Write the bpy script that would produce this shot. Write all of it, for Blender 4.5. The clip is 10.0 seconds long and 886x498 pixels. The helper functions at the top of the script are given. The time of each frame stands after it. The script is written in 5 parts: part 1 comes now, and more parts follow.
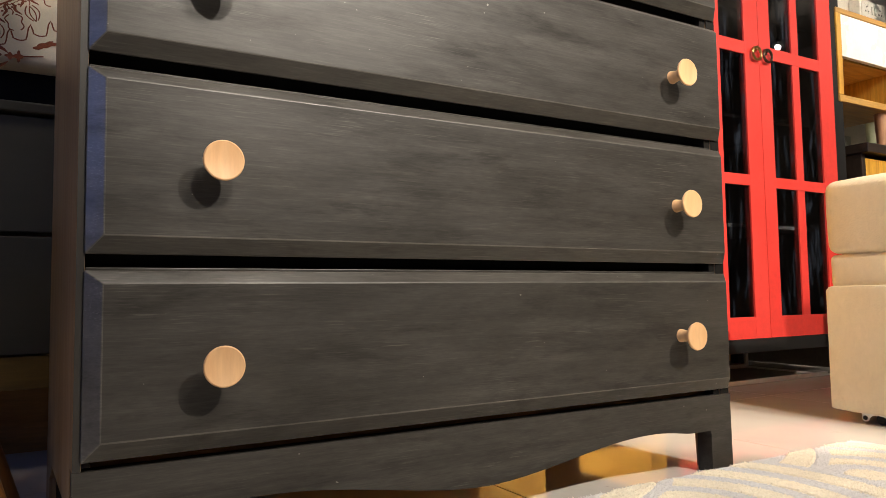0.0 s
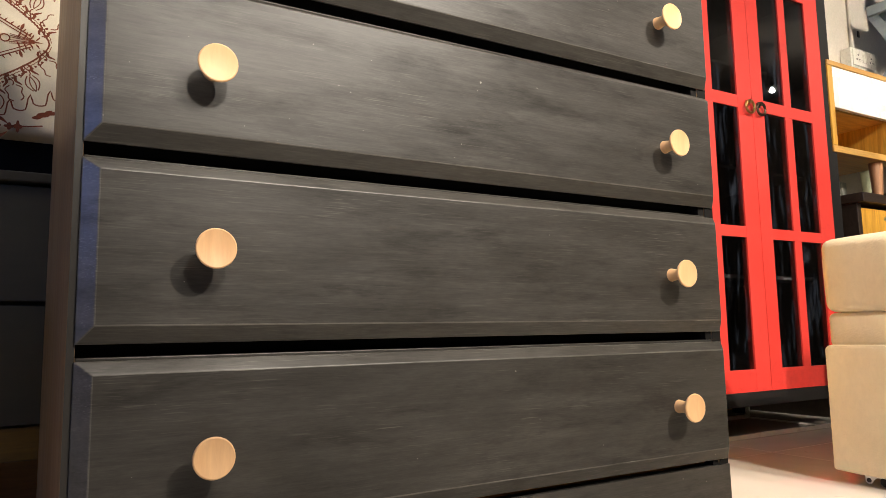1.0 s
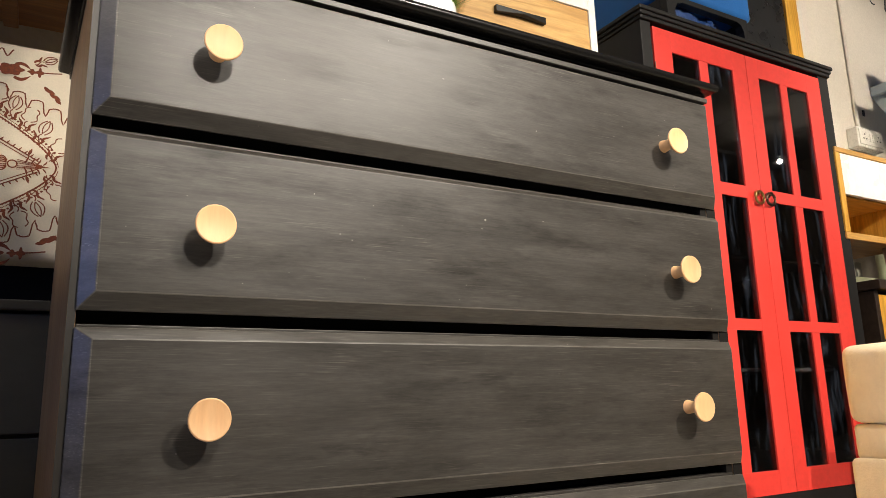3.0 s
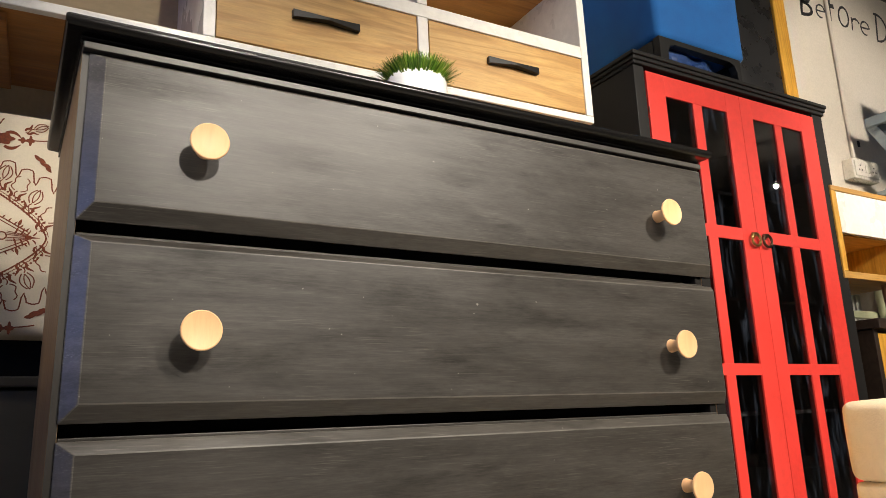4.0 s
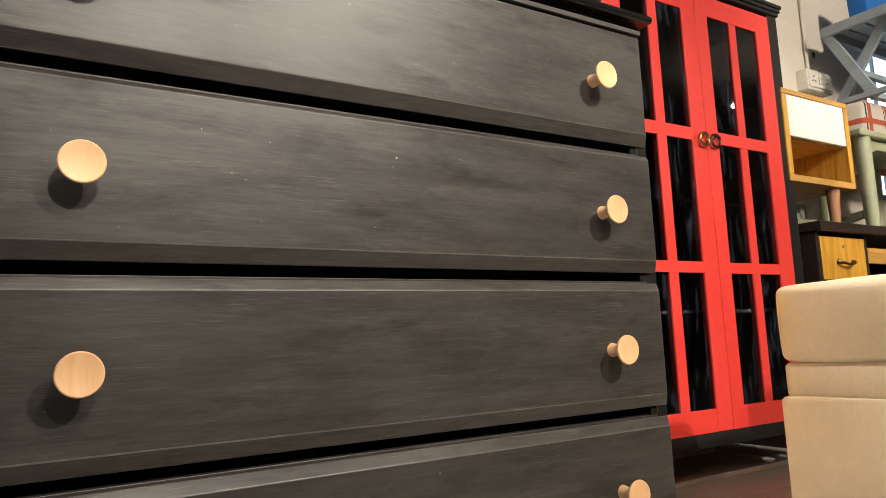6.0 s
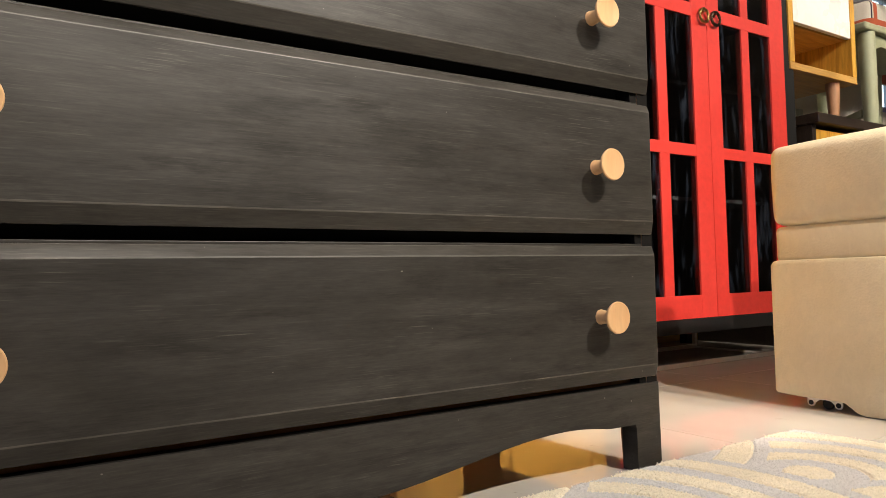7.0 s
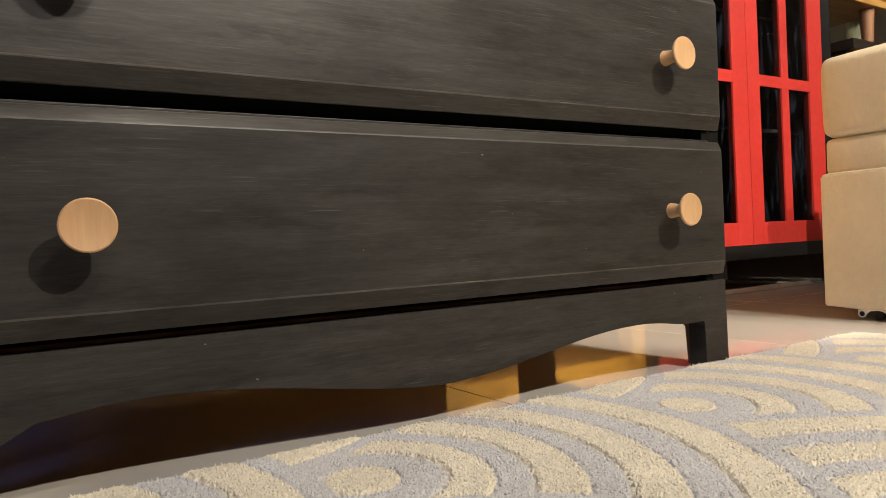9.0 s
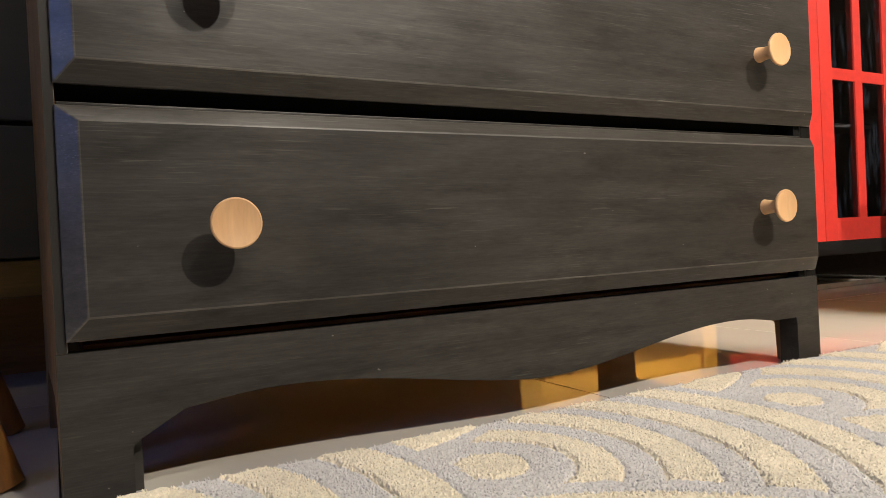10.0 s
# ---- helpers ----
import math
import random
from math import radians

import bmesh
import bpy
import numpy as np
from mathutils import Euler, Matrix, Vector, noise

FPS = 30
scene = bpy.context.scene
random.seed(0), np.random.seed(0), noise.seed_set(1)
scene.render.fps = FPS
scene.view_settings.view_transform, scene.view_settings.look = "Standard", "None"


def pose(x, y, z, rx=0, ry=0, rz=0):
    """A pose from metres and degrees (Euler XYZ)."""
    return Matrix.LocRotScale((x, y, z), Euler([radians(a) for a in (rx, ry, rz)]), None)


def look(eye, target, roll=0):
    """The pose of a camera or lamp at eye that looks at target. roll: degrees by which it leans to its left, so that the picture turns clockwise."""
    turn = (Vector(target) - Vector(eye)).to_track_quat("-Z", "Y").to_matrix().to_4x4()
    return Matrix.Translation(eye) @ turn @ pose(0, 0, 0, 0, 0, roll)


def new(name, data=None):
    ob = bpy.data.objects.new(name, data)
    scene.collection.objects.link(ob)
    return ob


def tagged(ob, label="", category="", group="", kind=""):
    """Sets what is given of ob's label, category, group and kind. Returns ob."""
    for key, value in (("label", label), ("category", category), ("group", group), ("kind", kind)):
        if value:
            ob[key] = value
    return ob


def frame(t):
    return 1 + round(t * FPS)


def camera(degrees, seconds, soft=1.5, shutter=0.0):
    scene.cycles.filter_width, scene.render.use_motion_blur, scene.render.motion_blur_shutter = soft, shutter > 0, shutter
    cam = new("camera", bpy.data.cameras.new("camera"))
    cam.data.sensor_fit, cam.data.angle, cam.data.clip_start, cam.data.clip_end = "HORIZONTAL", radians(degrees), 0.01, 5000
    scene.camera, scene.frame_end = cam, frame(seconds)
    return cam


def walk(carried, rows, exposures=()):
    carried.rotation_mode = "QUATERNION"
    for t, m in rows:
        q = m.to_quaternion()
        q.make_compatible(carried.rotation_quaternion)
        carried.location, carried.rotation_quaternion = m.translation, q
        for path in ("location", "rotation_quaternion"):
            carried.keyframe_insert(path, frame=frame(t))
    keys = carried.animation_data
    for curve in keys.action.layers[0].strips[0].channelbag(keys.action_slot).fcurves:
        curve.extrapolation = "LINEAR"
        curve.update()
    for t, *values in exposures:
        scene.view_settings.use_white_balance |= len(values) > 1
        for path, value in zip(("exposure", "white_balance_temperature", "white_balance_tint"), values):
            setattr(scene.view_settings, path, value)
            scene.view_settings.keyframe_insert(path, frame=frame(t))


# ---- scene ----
cam = camera(64.2, 10.0, soft=0.7)
PATH = [
    (0, (-0.011, -0.787, 0.298), (0.995, 0.936, 0.43), -0.8),
    (0.5, (-0.006, -0.786, 0.33), (1.0, 0.932, 0.513), -0.8),
    (1, (-0.005, -0.794, 0.352), (0.998, 0.92, 0.586), -1.0),
    (1.5, (-0.003, -0.795, 0.375), (0.984, 0.921, 0.658), -1.1),
    (2, (-0.002, -0.793, 0.398), (0.978, 0.92, 0.727), -1.2),
    (2.5, (0.004, -0.789, 0.426), (0.971, 0.922, 0.796), -1.1),
    (4, (0.017, -0.803, 0.552), (0.981, 0.888, 1.012), -2.0),
    (4.5, (0.022, -0.822, 0.587), (0.978, 0.874, 1.042), -2.5),
    (5, (0.038, -0.831, 0.572), (1.007, 0.866, 1.0), -2.8),
    (5.5, (0.068, -0.817, 0.535), (1.087, 0.864, 0.903), -2.8),
    (6, (0.096, -0.778, 0.46), (1.159, 0.896, 0.721), -2.5),
    (6.2, (0.109, -0.757, 0.418), (1.183, 0.917, 0.628), -2.2),
    (7.3, (0.189, -0.686, 0.266), (1.298, 0.979, 0.304), -1.5),
    (7.5, (0.195, -0.675, 0.257), (1.333, 0.971, 0.266), -1.7),
    (8, (0.191, -0.67, 0.229), (1.331, 0.974, 0.219), -1.8),
    (8.5, (0.152, -0.657, 0.211), (1.264, 1.005, 0.194), -2.2),
    (9, (0.102, -0.647, 0.203), (1.174, 1.041, 0.179), -2.6),
    (9.5, (0.064, -0.639, 0.203), (1.085, 1.081, 0.178), -2.7),
    (10, (0.029, -0.633, 0.205), (0.996, 1.118, 0.18), -2.7),
]
walk(cam, [(t, look(eye, target, roll)) for t, eye, target, roll in PATH],
     [(0, 0.14), (1, 0.24), (2.5, 0.2), (4, 0.08), (5, -0.04), (6, -0.02), (7.5, -0.12), (8.5, -0.24), (9.5, -0.24), (10, 0.0)])

# ---- world, lamps, exposure ----
world = bpy.data.worlds.new("world")
scene.world = world
world.use_nodes = True
wn, wl = world.node_tree.nodes, world.node_tree.links
sky = wn.new("ShaderNodeTexSky")
sky.sky_type, sky.sun_disc = "NISHITA", False
sky.sun_elevation, sky.sun_rotation = radians(35), radians(20)
wl.new(sky.outputs["Color"], wn["Background"].inputs["Color"])
wn["Background"].inputs["Strength"].default_value = 0.12


def lamp(name, kind, m, energy, colour, size, size_y=0.0):
    data = bpy.data.lights.new(name, kind)
    data.energy, data.color = energy, colour
    if kind == "AREA":
        data.shape, data.size, data.size_y = "RECTANGLE", size, size_y or size
    else:
        data.shadow_soft_size = size
    ob = new(name, data)
    ob.matrix_world = m
    return ob


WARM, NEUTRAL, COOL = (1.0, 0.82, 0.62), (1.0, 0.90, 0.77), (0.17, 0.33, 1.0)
# Unseen spots: two placed from knob shadows, the rest added to brighten single things.
SPOTS = (
    ((0.39, -1.45, 1.52), (0.52, 0.0, 0.86), 80, 0.012, 46, 0.7),
    ((1.24, -1.88, 2.02), (1.36, -0.08, 0.28), 305, 0.015, 82, 0.9),
    ((1.75, -2.20, 2.60), (1.36, 0.36, 0.0), 430, 0.02, 13, 0.6),
    ((-1.25, -1.9, 2.7), (0.412, 0.153, 0.894), 130, 0.012, 18, 0.08),
    ((-1.45, -1.8, 2.7), (0.3, 0.37, 1.129), 130, 0.012, 18, 0.08),
    ((2.05, -2.60, 2.45), (2.20, 0.75, 1.15), 380, 0.03, 56, 0.6),
    ((2.95, -1.90, 2.80), (3.70, 1.1, 1.60), 480, 0.30, 52, 0.5),
    ((0.60, -2.20, 2.85), (0.50, 0.64, 1.55), 112, 0.03, 46, 0.5),
    ((1.95, -2.30, 2.70), (1.20, 0.66, 0.45), 1100, 0.03, 14, 0.5),
    ((0.90, -2.00, 2.80), (-0.16, 0.26, 0.0), 150, 0.02, 11, 0.4),
)
for where, aim, power, size, cone, blend in SPOTS:
    spot = lamp("spot_bulb", "SPOT", look(where, aim), power, NEUTRAL, size)
    spot.data.spot_size, spot.data.spot_blend = radians(cone), blend
lamp("far_bulb", "POINT", pose(5.94, -1.8, 2.56), 30, NEUTRAL, 0.022)
# Added fill panels; the second brightens the upper chamfers of the drawers.
for x, y, power, colour in ((-1.4, -0.9, 3.5, WARM), (0.5, -0.35, 2.5, NEUTRAL)):
    lamp("panel_glow", "AREA", pose(x, y, 2.93), power, colour, 1.0, 0.5)
# Blue fill for the left bevels; its west window is assumed, out of view.
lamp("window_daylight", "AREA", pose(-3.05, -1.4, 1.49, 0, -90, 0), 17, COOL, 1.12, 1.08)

# ---- materials ----


def nodes_of(name):
    m = bpy.data.materials.new(name)
    m.use_nodes = True
    return m, m.node_tree.nodes, m.node_tree.links, m.node_tree.nodes["Principled BSDF"]


def ramp(n, stops):
    r = n.new("ShaderNodeValToRGB")
    e = r.color_ramp.elements
    e[0].position, e[0].color = stops[0][0], (*stops[0][1], 1)
    e[1].position, e[1].color = stops[-1][0], (*stops[-1][1], 1)
    for p, c in stops[1:-1]:
        e.new(p).color = (*c, 1)
    return r


def mix(n, l, a, b, fac, mode="MIX"):
    m = n.new("ShaderNodeMix")
    m.data_type, m.blend_type = "RGBA", mode
    for sock, v in ((m.inputs[6], a), (m.inputs[7], b), (m.inputs[0], fac)):
        if isinstance(v, (int, float)):
            sock.default_value = v
        elif isinstance(v, tuple):
            sock.default_value = (*v, 1)
        else:
            l.new(v, sock)
    return m.outputs[2]


def noise_at(n, l, scale, stretch=(1, 1, 1), detail=5.0, rough=0.55, distortion=0.0, shift=None):
    tc, mp, t = n.new("ShaderNodeTexCoord"), n.new("ShaderNodeMapping"), n.new("ShaderNodeTexNoise")
    mp.inputs["Scale"].default_value = stretch
    l.new(tc.outputs["Object"], mp.inputs["Vector"])
    if shift is not None:
        l.new(shift, mp.inputs["Location"])
    l.new(mp.outputs["Vector"], t.inputs["Vector"])
    t.inputs["Scale"].default_value, t.inputs["Detail"].default_value = scale, detail
    t.inputs["Roughness"].default_value, t.inputs["Distortion"].default_value = rough, distortion
    return t.outputs["Fac"]


def own_shift(n, l):
    """A shift of the grain of its own for every object."""
    info, mul = n.new("ShaderNodeObjectInfo"), n.new("ShaderNodeMath")
    mul.operation, mul.inputs[1].default_value = "MULTIPLY", 17.0
    l.new(info.outputs["Random"], mul.inputs[0])
    return mul.outputs[0]


def bump(n, l, bsdf, height, strength, distance=0.002):
    b = n.new("ShaderNodeBump")
    b.inputs["Strength"].default_value, b.inputs["Distance"].default_value = strength, distance
    l.new(height, b.inputs["Height"])
    l.new(b.outputs["Normal"], bsdf.inputs["Normal"])


def rough_from(n, l, bsdf, fac, low, high):
    m = n.new("ShaderNodeMapRange")
    m.inputs["To Min"].default_value, m.inputs["To Max"].default_value = low, high
    m.inputs["From Min"].default_value, m.inputs["From Max"].default_value = 0.3, 0.7
    l.new(fac, m.inputs["Value"])
    l.new(m.outputs["Result"], bsdf.inputs["Roughness"])


def paint(name, dark, light, rough=(0.4, 0.55), stretch=(1, 1, 1), grain=60, bump_by=0.15, cloud=4.0):
    """Paint or plaster with clouds, fine grain and uneven gloss."""
    m, n, l, b = nodes_of(name)
    shift = own_shift(n, l)
    big = noise_at(n, l, cloud, stretch, 4, 0.6, shift=shift)
    fine = noise_at(n, l, grain, stretch, 6, 0.65, shift=shift)
    c = mix(n, l, dark, light, ramp_fac(n, l, big, 0.3, 0.7))
    c = mix(n, l, c, ramp_col(n, l, fine, 0.75, 1.0), 0.5, "MULTIPLY")
    l.new(c, b.inputs["Base Color"])
    rough_from(n, l, b, big, *rough)
    bump(n, l, b, fine, bump_by)
    return m


def ramp_fac(n, l, fac, lo, hi):
    m = n.new("ShaderNodeMapRange")
    m.inputs["From Min"].default_value, m.inputs["From Max"].default_value = lo, hi
    l.new(fac, m.inputs["Value"])
    return m.outputs["Result"]


def ramp_col(n, l, fac, lo, hi):
    r = ramp(n, [(0.3, (lo, lo, lo)), (0.7, (hi, hi, hi))])
    l.new(fac, r.inputs["Fac"])
    return r.outputs["Color"]


def brushed_paint(name, dark, light, rough=(0.36, 0.52), gloss=(0.36, 0.54), worn=1.0):
    """Hand-brushed charcoal paint: level brush strokes along x, cloudy rubbed patches, dry-brush scratches, a few pale specks."""
    m, n, l, b = nodes_of(name)
    shift = own_shift(n, l)
    stroke = noise_at(n, l, 26, (0.075, 1, 1.5), 6, 0.66, 0.25, shift)
    hair = noise_at(n, l, 210, (0.08, 1, 1.5), 5, 0.75, 0.2, shift)
    dash = noise_at(n, l, 430, (0.11, 1, 1.6), 3, 0.65, 0.15, shift)
    cloud = noise_at(n, l, 10.0, (0.45, 1, 1.6), 8, 0.7, 0.3, shift)
    smudge = noise_at(n, l, 34, (0.12, 1, 1.9), 7, 0.72, 0.08, shift)
    scratch = noise_at(n, l, 480, (0.05, 1, 1.7), 2, 0.5, 0.1, shift)
    patch = noise_at(n, l, 14, (0.5, 1, 1.4), 4, 0.65, 0.4, shift)
    speck = noise_at(n, l, 150, (1, 1, 1), 1, 0.5, 0.0, shift)
    c = mix(n, l, dark, light, ramp_fac(n, l, stroke, 0.15, 0.85))
    c = mix(n, l, c, ramp_col(n, l, cloud, 0.78, 1.18), 0.9, "MULTIPLY")
    c = mix(n, l, c, ramp_col(n, l, hair, 0.80, 1.18), 0.8, "MULTIPLY")
    c = mix(n, l, c, ramp_col(n, l, dash, 0.74, 1.28), 0.85, "MULTIPLY")
    c = mix(n, l, c, ramp_col(n, l, smudge, 0.86, 1.08), 0.7, "MULTIPLY")
    blot = noise_at(n, l, 15, (0.45, 1, 1.9), 7, 0.66, 0.25, shift)
    c = mix(n, l, c, (0.6, 0.6, 0.61), ramp_fac(n, l, blot, 0.55, 0.80), "MULTIPLY")
    both = n.new("ShaderNodeMath")
    both.operation = "MULTIPLY"
    l.new(ramp_fac(n, l, scratch, 0.58, 0.74), both.inputs[0])
    l.new(ramp_fac(n, l, patch, 0.44, 0.68), both.inputs[1])
    c = mix(n, l, c, tuple(v * 1.9 * worn for v in light), both.outputs[0])
    c = mix(n, l, c, (0.16, 0.15, 0.135), ramp_fac(n, l, speck, 0.808, 0.825))
    l.new(c, b.inputs["Base Color"])
    r = n.new("ShaderNodeMath")
    r.operation = "MULTIPLY_ADD"
    l.new(smudge, r.inputs[0])
    r.inputs[1].default_value = 0.6
    l.new(cloud, r.inputs[2])
    mr = n.new("ShaderNodeMapRange")
    mr.inputs["From Min"].default_value, mr.inputs["From Max"].default_value = 0.55, 1.02
    mr.inputs["To Min"].default_value, mr.inputs["To Max"].default_value = rough
    l.new(r.outputs[0], mr.inputs["Value"])
    l.new(mr.outputs["Result"], b.inputs["Roughness"])
    spec = n.new("ShaderNodeMapRange")
    spec.inputs["From Min"].default_value, spec.inputs["From Max"].default_value = 0.60, 1.0
    spec.inputs["To Min"].default_value, spec.inputs["To Max"].default_value = gloss
    l.new(r.outputs[0], spec.inputs["Value"])
    dull = n.new("ShaderNodeMapRange")
    dull.inputs["From Min"].default_value, dull.inputs["From Max"].default_value = 0.50, 0.74
    dull.inputs["To Min"].default_value, dull.inputs["To Max"].default_value = 1.0, 0.52
    l.new(blot, dull.inputs["Value"])
    shine = n.new("ShaderNodeMath")
    shine.operation = "MULTIPLY"
    l.new(spec.outputs["Result"], shine.inputs[0])
    l.new(dull.outputs["Result"], shine.inputs[1])
    l.new(shine.outputs[0], b.inputs["Specular IOR Level"])
    bump(n, l, b, dash, 0.06, 0.0008)
    return m


def wood(name, dark, mid, light, along="x", rough=(0.35, 0.5), scale=1.0, figure=0.6, waver=1.6, grainy=0.75):
    """Wood with long fibres along one axis, broad figure and pores."""
    m, n, l, b = nodes_of(name)
    shift = own_shift(n, l)
    s = {"x": (0.09, 1, 1), "y": (1, 0.09, 1), "z": (1, 1, 0.09)}[along]
    s = tuple(v * scale for v in s)
    fig = noise_at(n, l, 9, s, 3, 0.5, waver, shift)
    wave = n.new("ShaderNodeMath")
    wave.operation = "MULTIPLY"
    l.new(fig, wave.inputs[0])
    wave.inputs[1].default_value = 34.0
    sine = n.new("ShaderNodeMath")
    sine.operation = "SINE"
    l.new(wave.outputs[0], sine.inputs[0])
    fibre = noise_at(n, l, 150, s, 5, 0.7, 0.2, shift)
    cloud = noise_at(n, l, 3, (1, 1, 1), 4, 0.6, 0.4, shift)
    r = ramp(n, [(0.0, dark), (0.45, mid), (1.0, light)])
    f = n.new("ShaderNodeMapRange")
    f.inputs["From Min"].default_value, f.inputs["From Max"].default_value = -1.6, 1.2
    l.new(sine.outputs[0], f.inputs["Value"])
    l.new(f.outputs["Result"], r.inputs["Fac"])
    c = mix(n, l, mid, r.outputs["Color"], figure)
    c = mix(n, l, c, ramp_col(n, l, fibre, 0.62, 1.12), grainy, "MULTIPLY")
    c = mix(n, l, c, ramp_col(n, l, cloud, 0.75, 1.1), 0.7, "MULTIPLY")
    l.new(c, b.inputs["Base Color"])
    rough_from(n, l, b, fibre, *rough)
    bump(n, l, b, fibre, 0.1, 0.001)
    return m


def plain(name, colour, rough=0.5, metal=0.0, vary=0.15, grain=80):
    m, n, l, b = nodes_of(name)
    f = noise_at(n, l, grain, detail=4, shift=own_shift(n, l))
    c = mix(n, l, colour, ramp_col(n, l, f, 1 - vary * 2, 1.0), 0.8, "MULTIPLY")
    l.new(c, b.inputs["Base Color"])
    b.inputs["Metallic"].default_value = metal
    rough_from(n, l, b, f, max(rough - 0.07, 0.02), rough + 0.07)
    return m


CHARCOAL = brushed_paint("charcoal_brushed_paint", (0.0192, 0.0171, 0.0144), (0.0430, 0.0393, 0.0342), (0.36, 0.48), (0.33, 0.54))
CHARCOAL_WORN = brushed_paint("charcoal_worn_edge", (0.024, 0.0215, 0.018), (0.125, 0.116, 0.102), (0.36, 0.46))
CHARCOAL_EDGE = paint("charcoal_edge_paint", (0.020, 0.018, 0.0155), (0.042, 0.0385, 0.034), (0.36, 0.48), (1, 1, 0.3), 90)
# Rubbed chamfers, also lightened and glossed: the light they catch is in the colour.
CHARCOAL_RUB_LIT = brushed_paint("charcoal_rubbed_lit_chamfer", (0.027, 0.0238, 0.0196), (0.064, 0.058, 0.050), (0.30, 0.42), (0.55, 0.85), 1.2)
SIDE_STAIN = wood("brown_black_side_stain", (0.15, 0.084, 0.038), (0.245, 0.150, 0.072), (0.32, 0.215, 0.115), "z", (0.38, 0.5))
# Top far darker than the drawers: shade of its soffit is in the base colour.
CHARCOAL_TOP = paint("charcoal_shaded_top", (0.004, 0.0038, 0.0036), (0.008, 0.0076, 0.0072), (0.17, 0.26), (0.3, 1, 1), 90)
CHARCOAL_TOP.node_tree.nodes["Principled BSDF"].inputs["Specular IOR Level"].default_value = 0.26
# Near-black, hardly any gloss: shade of gaps and insides put into the colour.
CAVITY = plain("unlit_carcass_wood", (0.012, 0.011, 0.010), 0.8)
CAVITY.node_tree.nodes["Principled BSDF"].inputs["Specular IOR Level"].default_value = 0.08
BEECH = wood("turned_beech", (0.59, 0.305, 0.14), (0.70, 0.415, 0.20), (0.77, 0.49, 0.255), "z", (0.48, 0.58), 1.0, 0.3, 1.6, 0.3)
RED = paint("red_satin_paint", (0.70, 0.042, 0.031), (0.78, 0.055, 0.042), (0.42, 0.52), (1, 1, 1), 50, 0.08)
BLACK = paint("black_satin_paint", (0.008, 0.008, 0.008), (0.015, 0.0145, 0.014), (0.45, 0.56), (1, 1, 0.3), 70, 0.1)
BLACK.node_tree.nodes["Principled BSDF"].inputs["Specular IOR Level"].default_value = 0.3
BRASS = plain("aged_brass", (0.55, 0.38, 0.14), 0.32, 1.0, 0.2)
BRONZE = plain("dark_bronze", (0.13, 0.10, 0.07), 0.35, 1.0, 0.2)
IRON = plain("black_iron", (0.02, 0.02, 0.021), 0.42, 0.6)
WHITE_PAINT = paint("white_gloss_paint", (0.79, 0.77, 0.72), (0.83, 0.81, 0.76), (0.24, 0.32), (1, 1, 1), 40, 0.06)
OAK = wood("oak_drawer_front", (0.36, 0.18, 0.045), (0.53, 0.305, 0.092), (0.60, 0.37, 0.125), "x", (0.4, 0.55), 1.3, 0.9, 0.9, 0.6)
BROWN_BOARD = wood("brown_underside_board", (0.30, 0.12, 0.026), (0.48, 0.215, 0.055), (0.58, 0.29, 0.09), "x", (0.45, 0.6), 1.0, 0.6, 0.6)
TEAK = wood("honey_teak", (0.34, 0.15, 0.015), (0.62, 0.31, 0.035), (0.72, 0.40, 0.06), "z", (0.35, 0.5))
TEAK_X = wood("honey_teak_board", (0.32, 0.15, 0.03), (0.56, 0.30, 0.07), (0.66, 0.38, 0.11), "x", (0.35, 0.5))
WENGE = wood("dark_wenge", (0.012, 0.008, 0.006), (0.028, 0.018, 0.013), (0.04, 0.027, 0.02), "x", (0.3, 0.42))
COPPER_WOOD = wood("reddish_turned_leg", (0.25, 0.10, 0.04), (0.42, 0.19, 0.09), (0.5, 0.26, 0.13), "z")
SAGE = paint("sage_green_paint", (0.28, 0.29, 0.17), (0.40, 0.41, 0.27), (0.45, 0.6), (1, 1, 0.3), 60, 0.15)
GREY_WOOD = paint("weathered_grey_paint", (0.25, 0.30, 0.33), (0.38, 0.44, 0.47), (0.5, 0.65), (1, 0.25, 1), 50, 0.2)
STOOL_WOOD = wood("orange_brown_leg", (0.16, 0.06, 0.015), (0.33, 0.14, 0.035), (0.42, 0.2, 0.06), "z", (0.3, 0.45))
WALL = paint("cream_wall_paint", (0.60, 0.54, 0.45), (0.68, 0.62, 0.53), (0.7, 0.85), (1, 1, 1), 90, 0.12, 1.6)
# Unseen ceiling and walls, coloured dark so that little light bounces back.
CEILING = paint("unseen_dim_ceiling", (0.16, 0.14, 0.12), (0.22, 0.20, 0.17), (0.8, 0.9))
SHOP_WALL = paint("unseen_dim_wall", (0.15, 0.12, 0.09), (0.21, 0.17, 0.13), (0.7, 0.85), (1, 1, 1), 60, 0.12, 1.6)
BEIGE_BOARD = paint("beige_board_paint", (0.60, 0.47, 0.26), (0.68, 0.55, 0.32), (0.5, 0.65), (0.4, 1, 1), 60, 0.1, 3.0)
SWITCH_WHITE = plain("ivory_plastic", (0.70, 0.66, 0.57), 0.3, 0, 0.03)
INK = plain("black_marker", (0.012, 0.011, 0.012), 0.5)
CERAMIC = plain("white_ceramic", (0.70, 0.70, 0.69), 0.18, 0, 0.04, 20)
RUG_BACK = plain("white_rug_binding", (0.72, 0.70, 0.64), 0.6, 0, 0.12, 200)
BLUE_FABRIC = paint("blue_velvet", (0.004, 0.105, 0.37), (0.010, 0.16, 0.50), (0.75, 0.9), (1, 1, 1), 240, 0.3)
BLUE_FABRIC.node_tree.nodes["Principled BSDF"].inputs["Sheen Weight"].default_value = 0.08
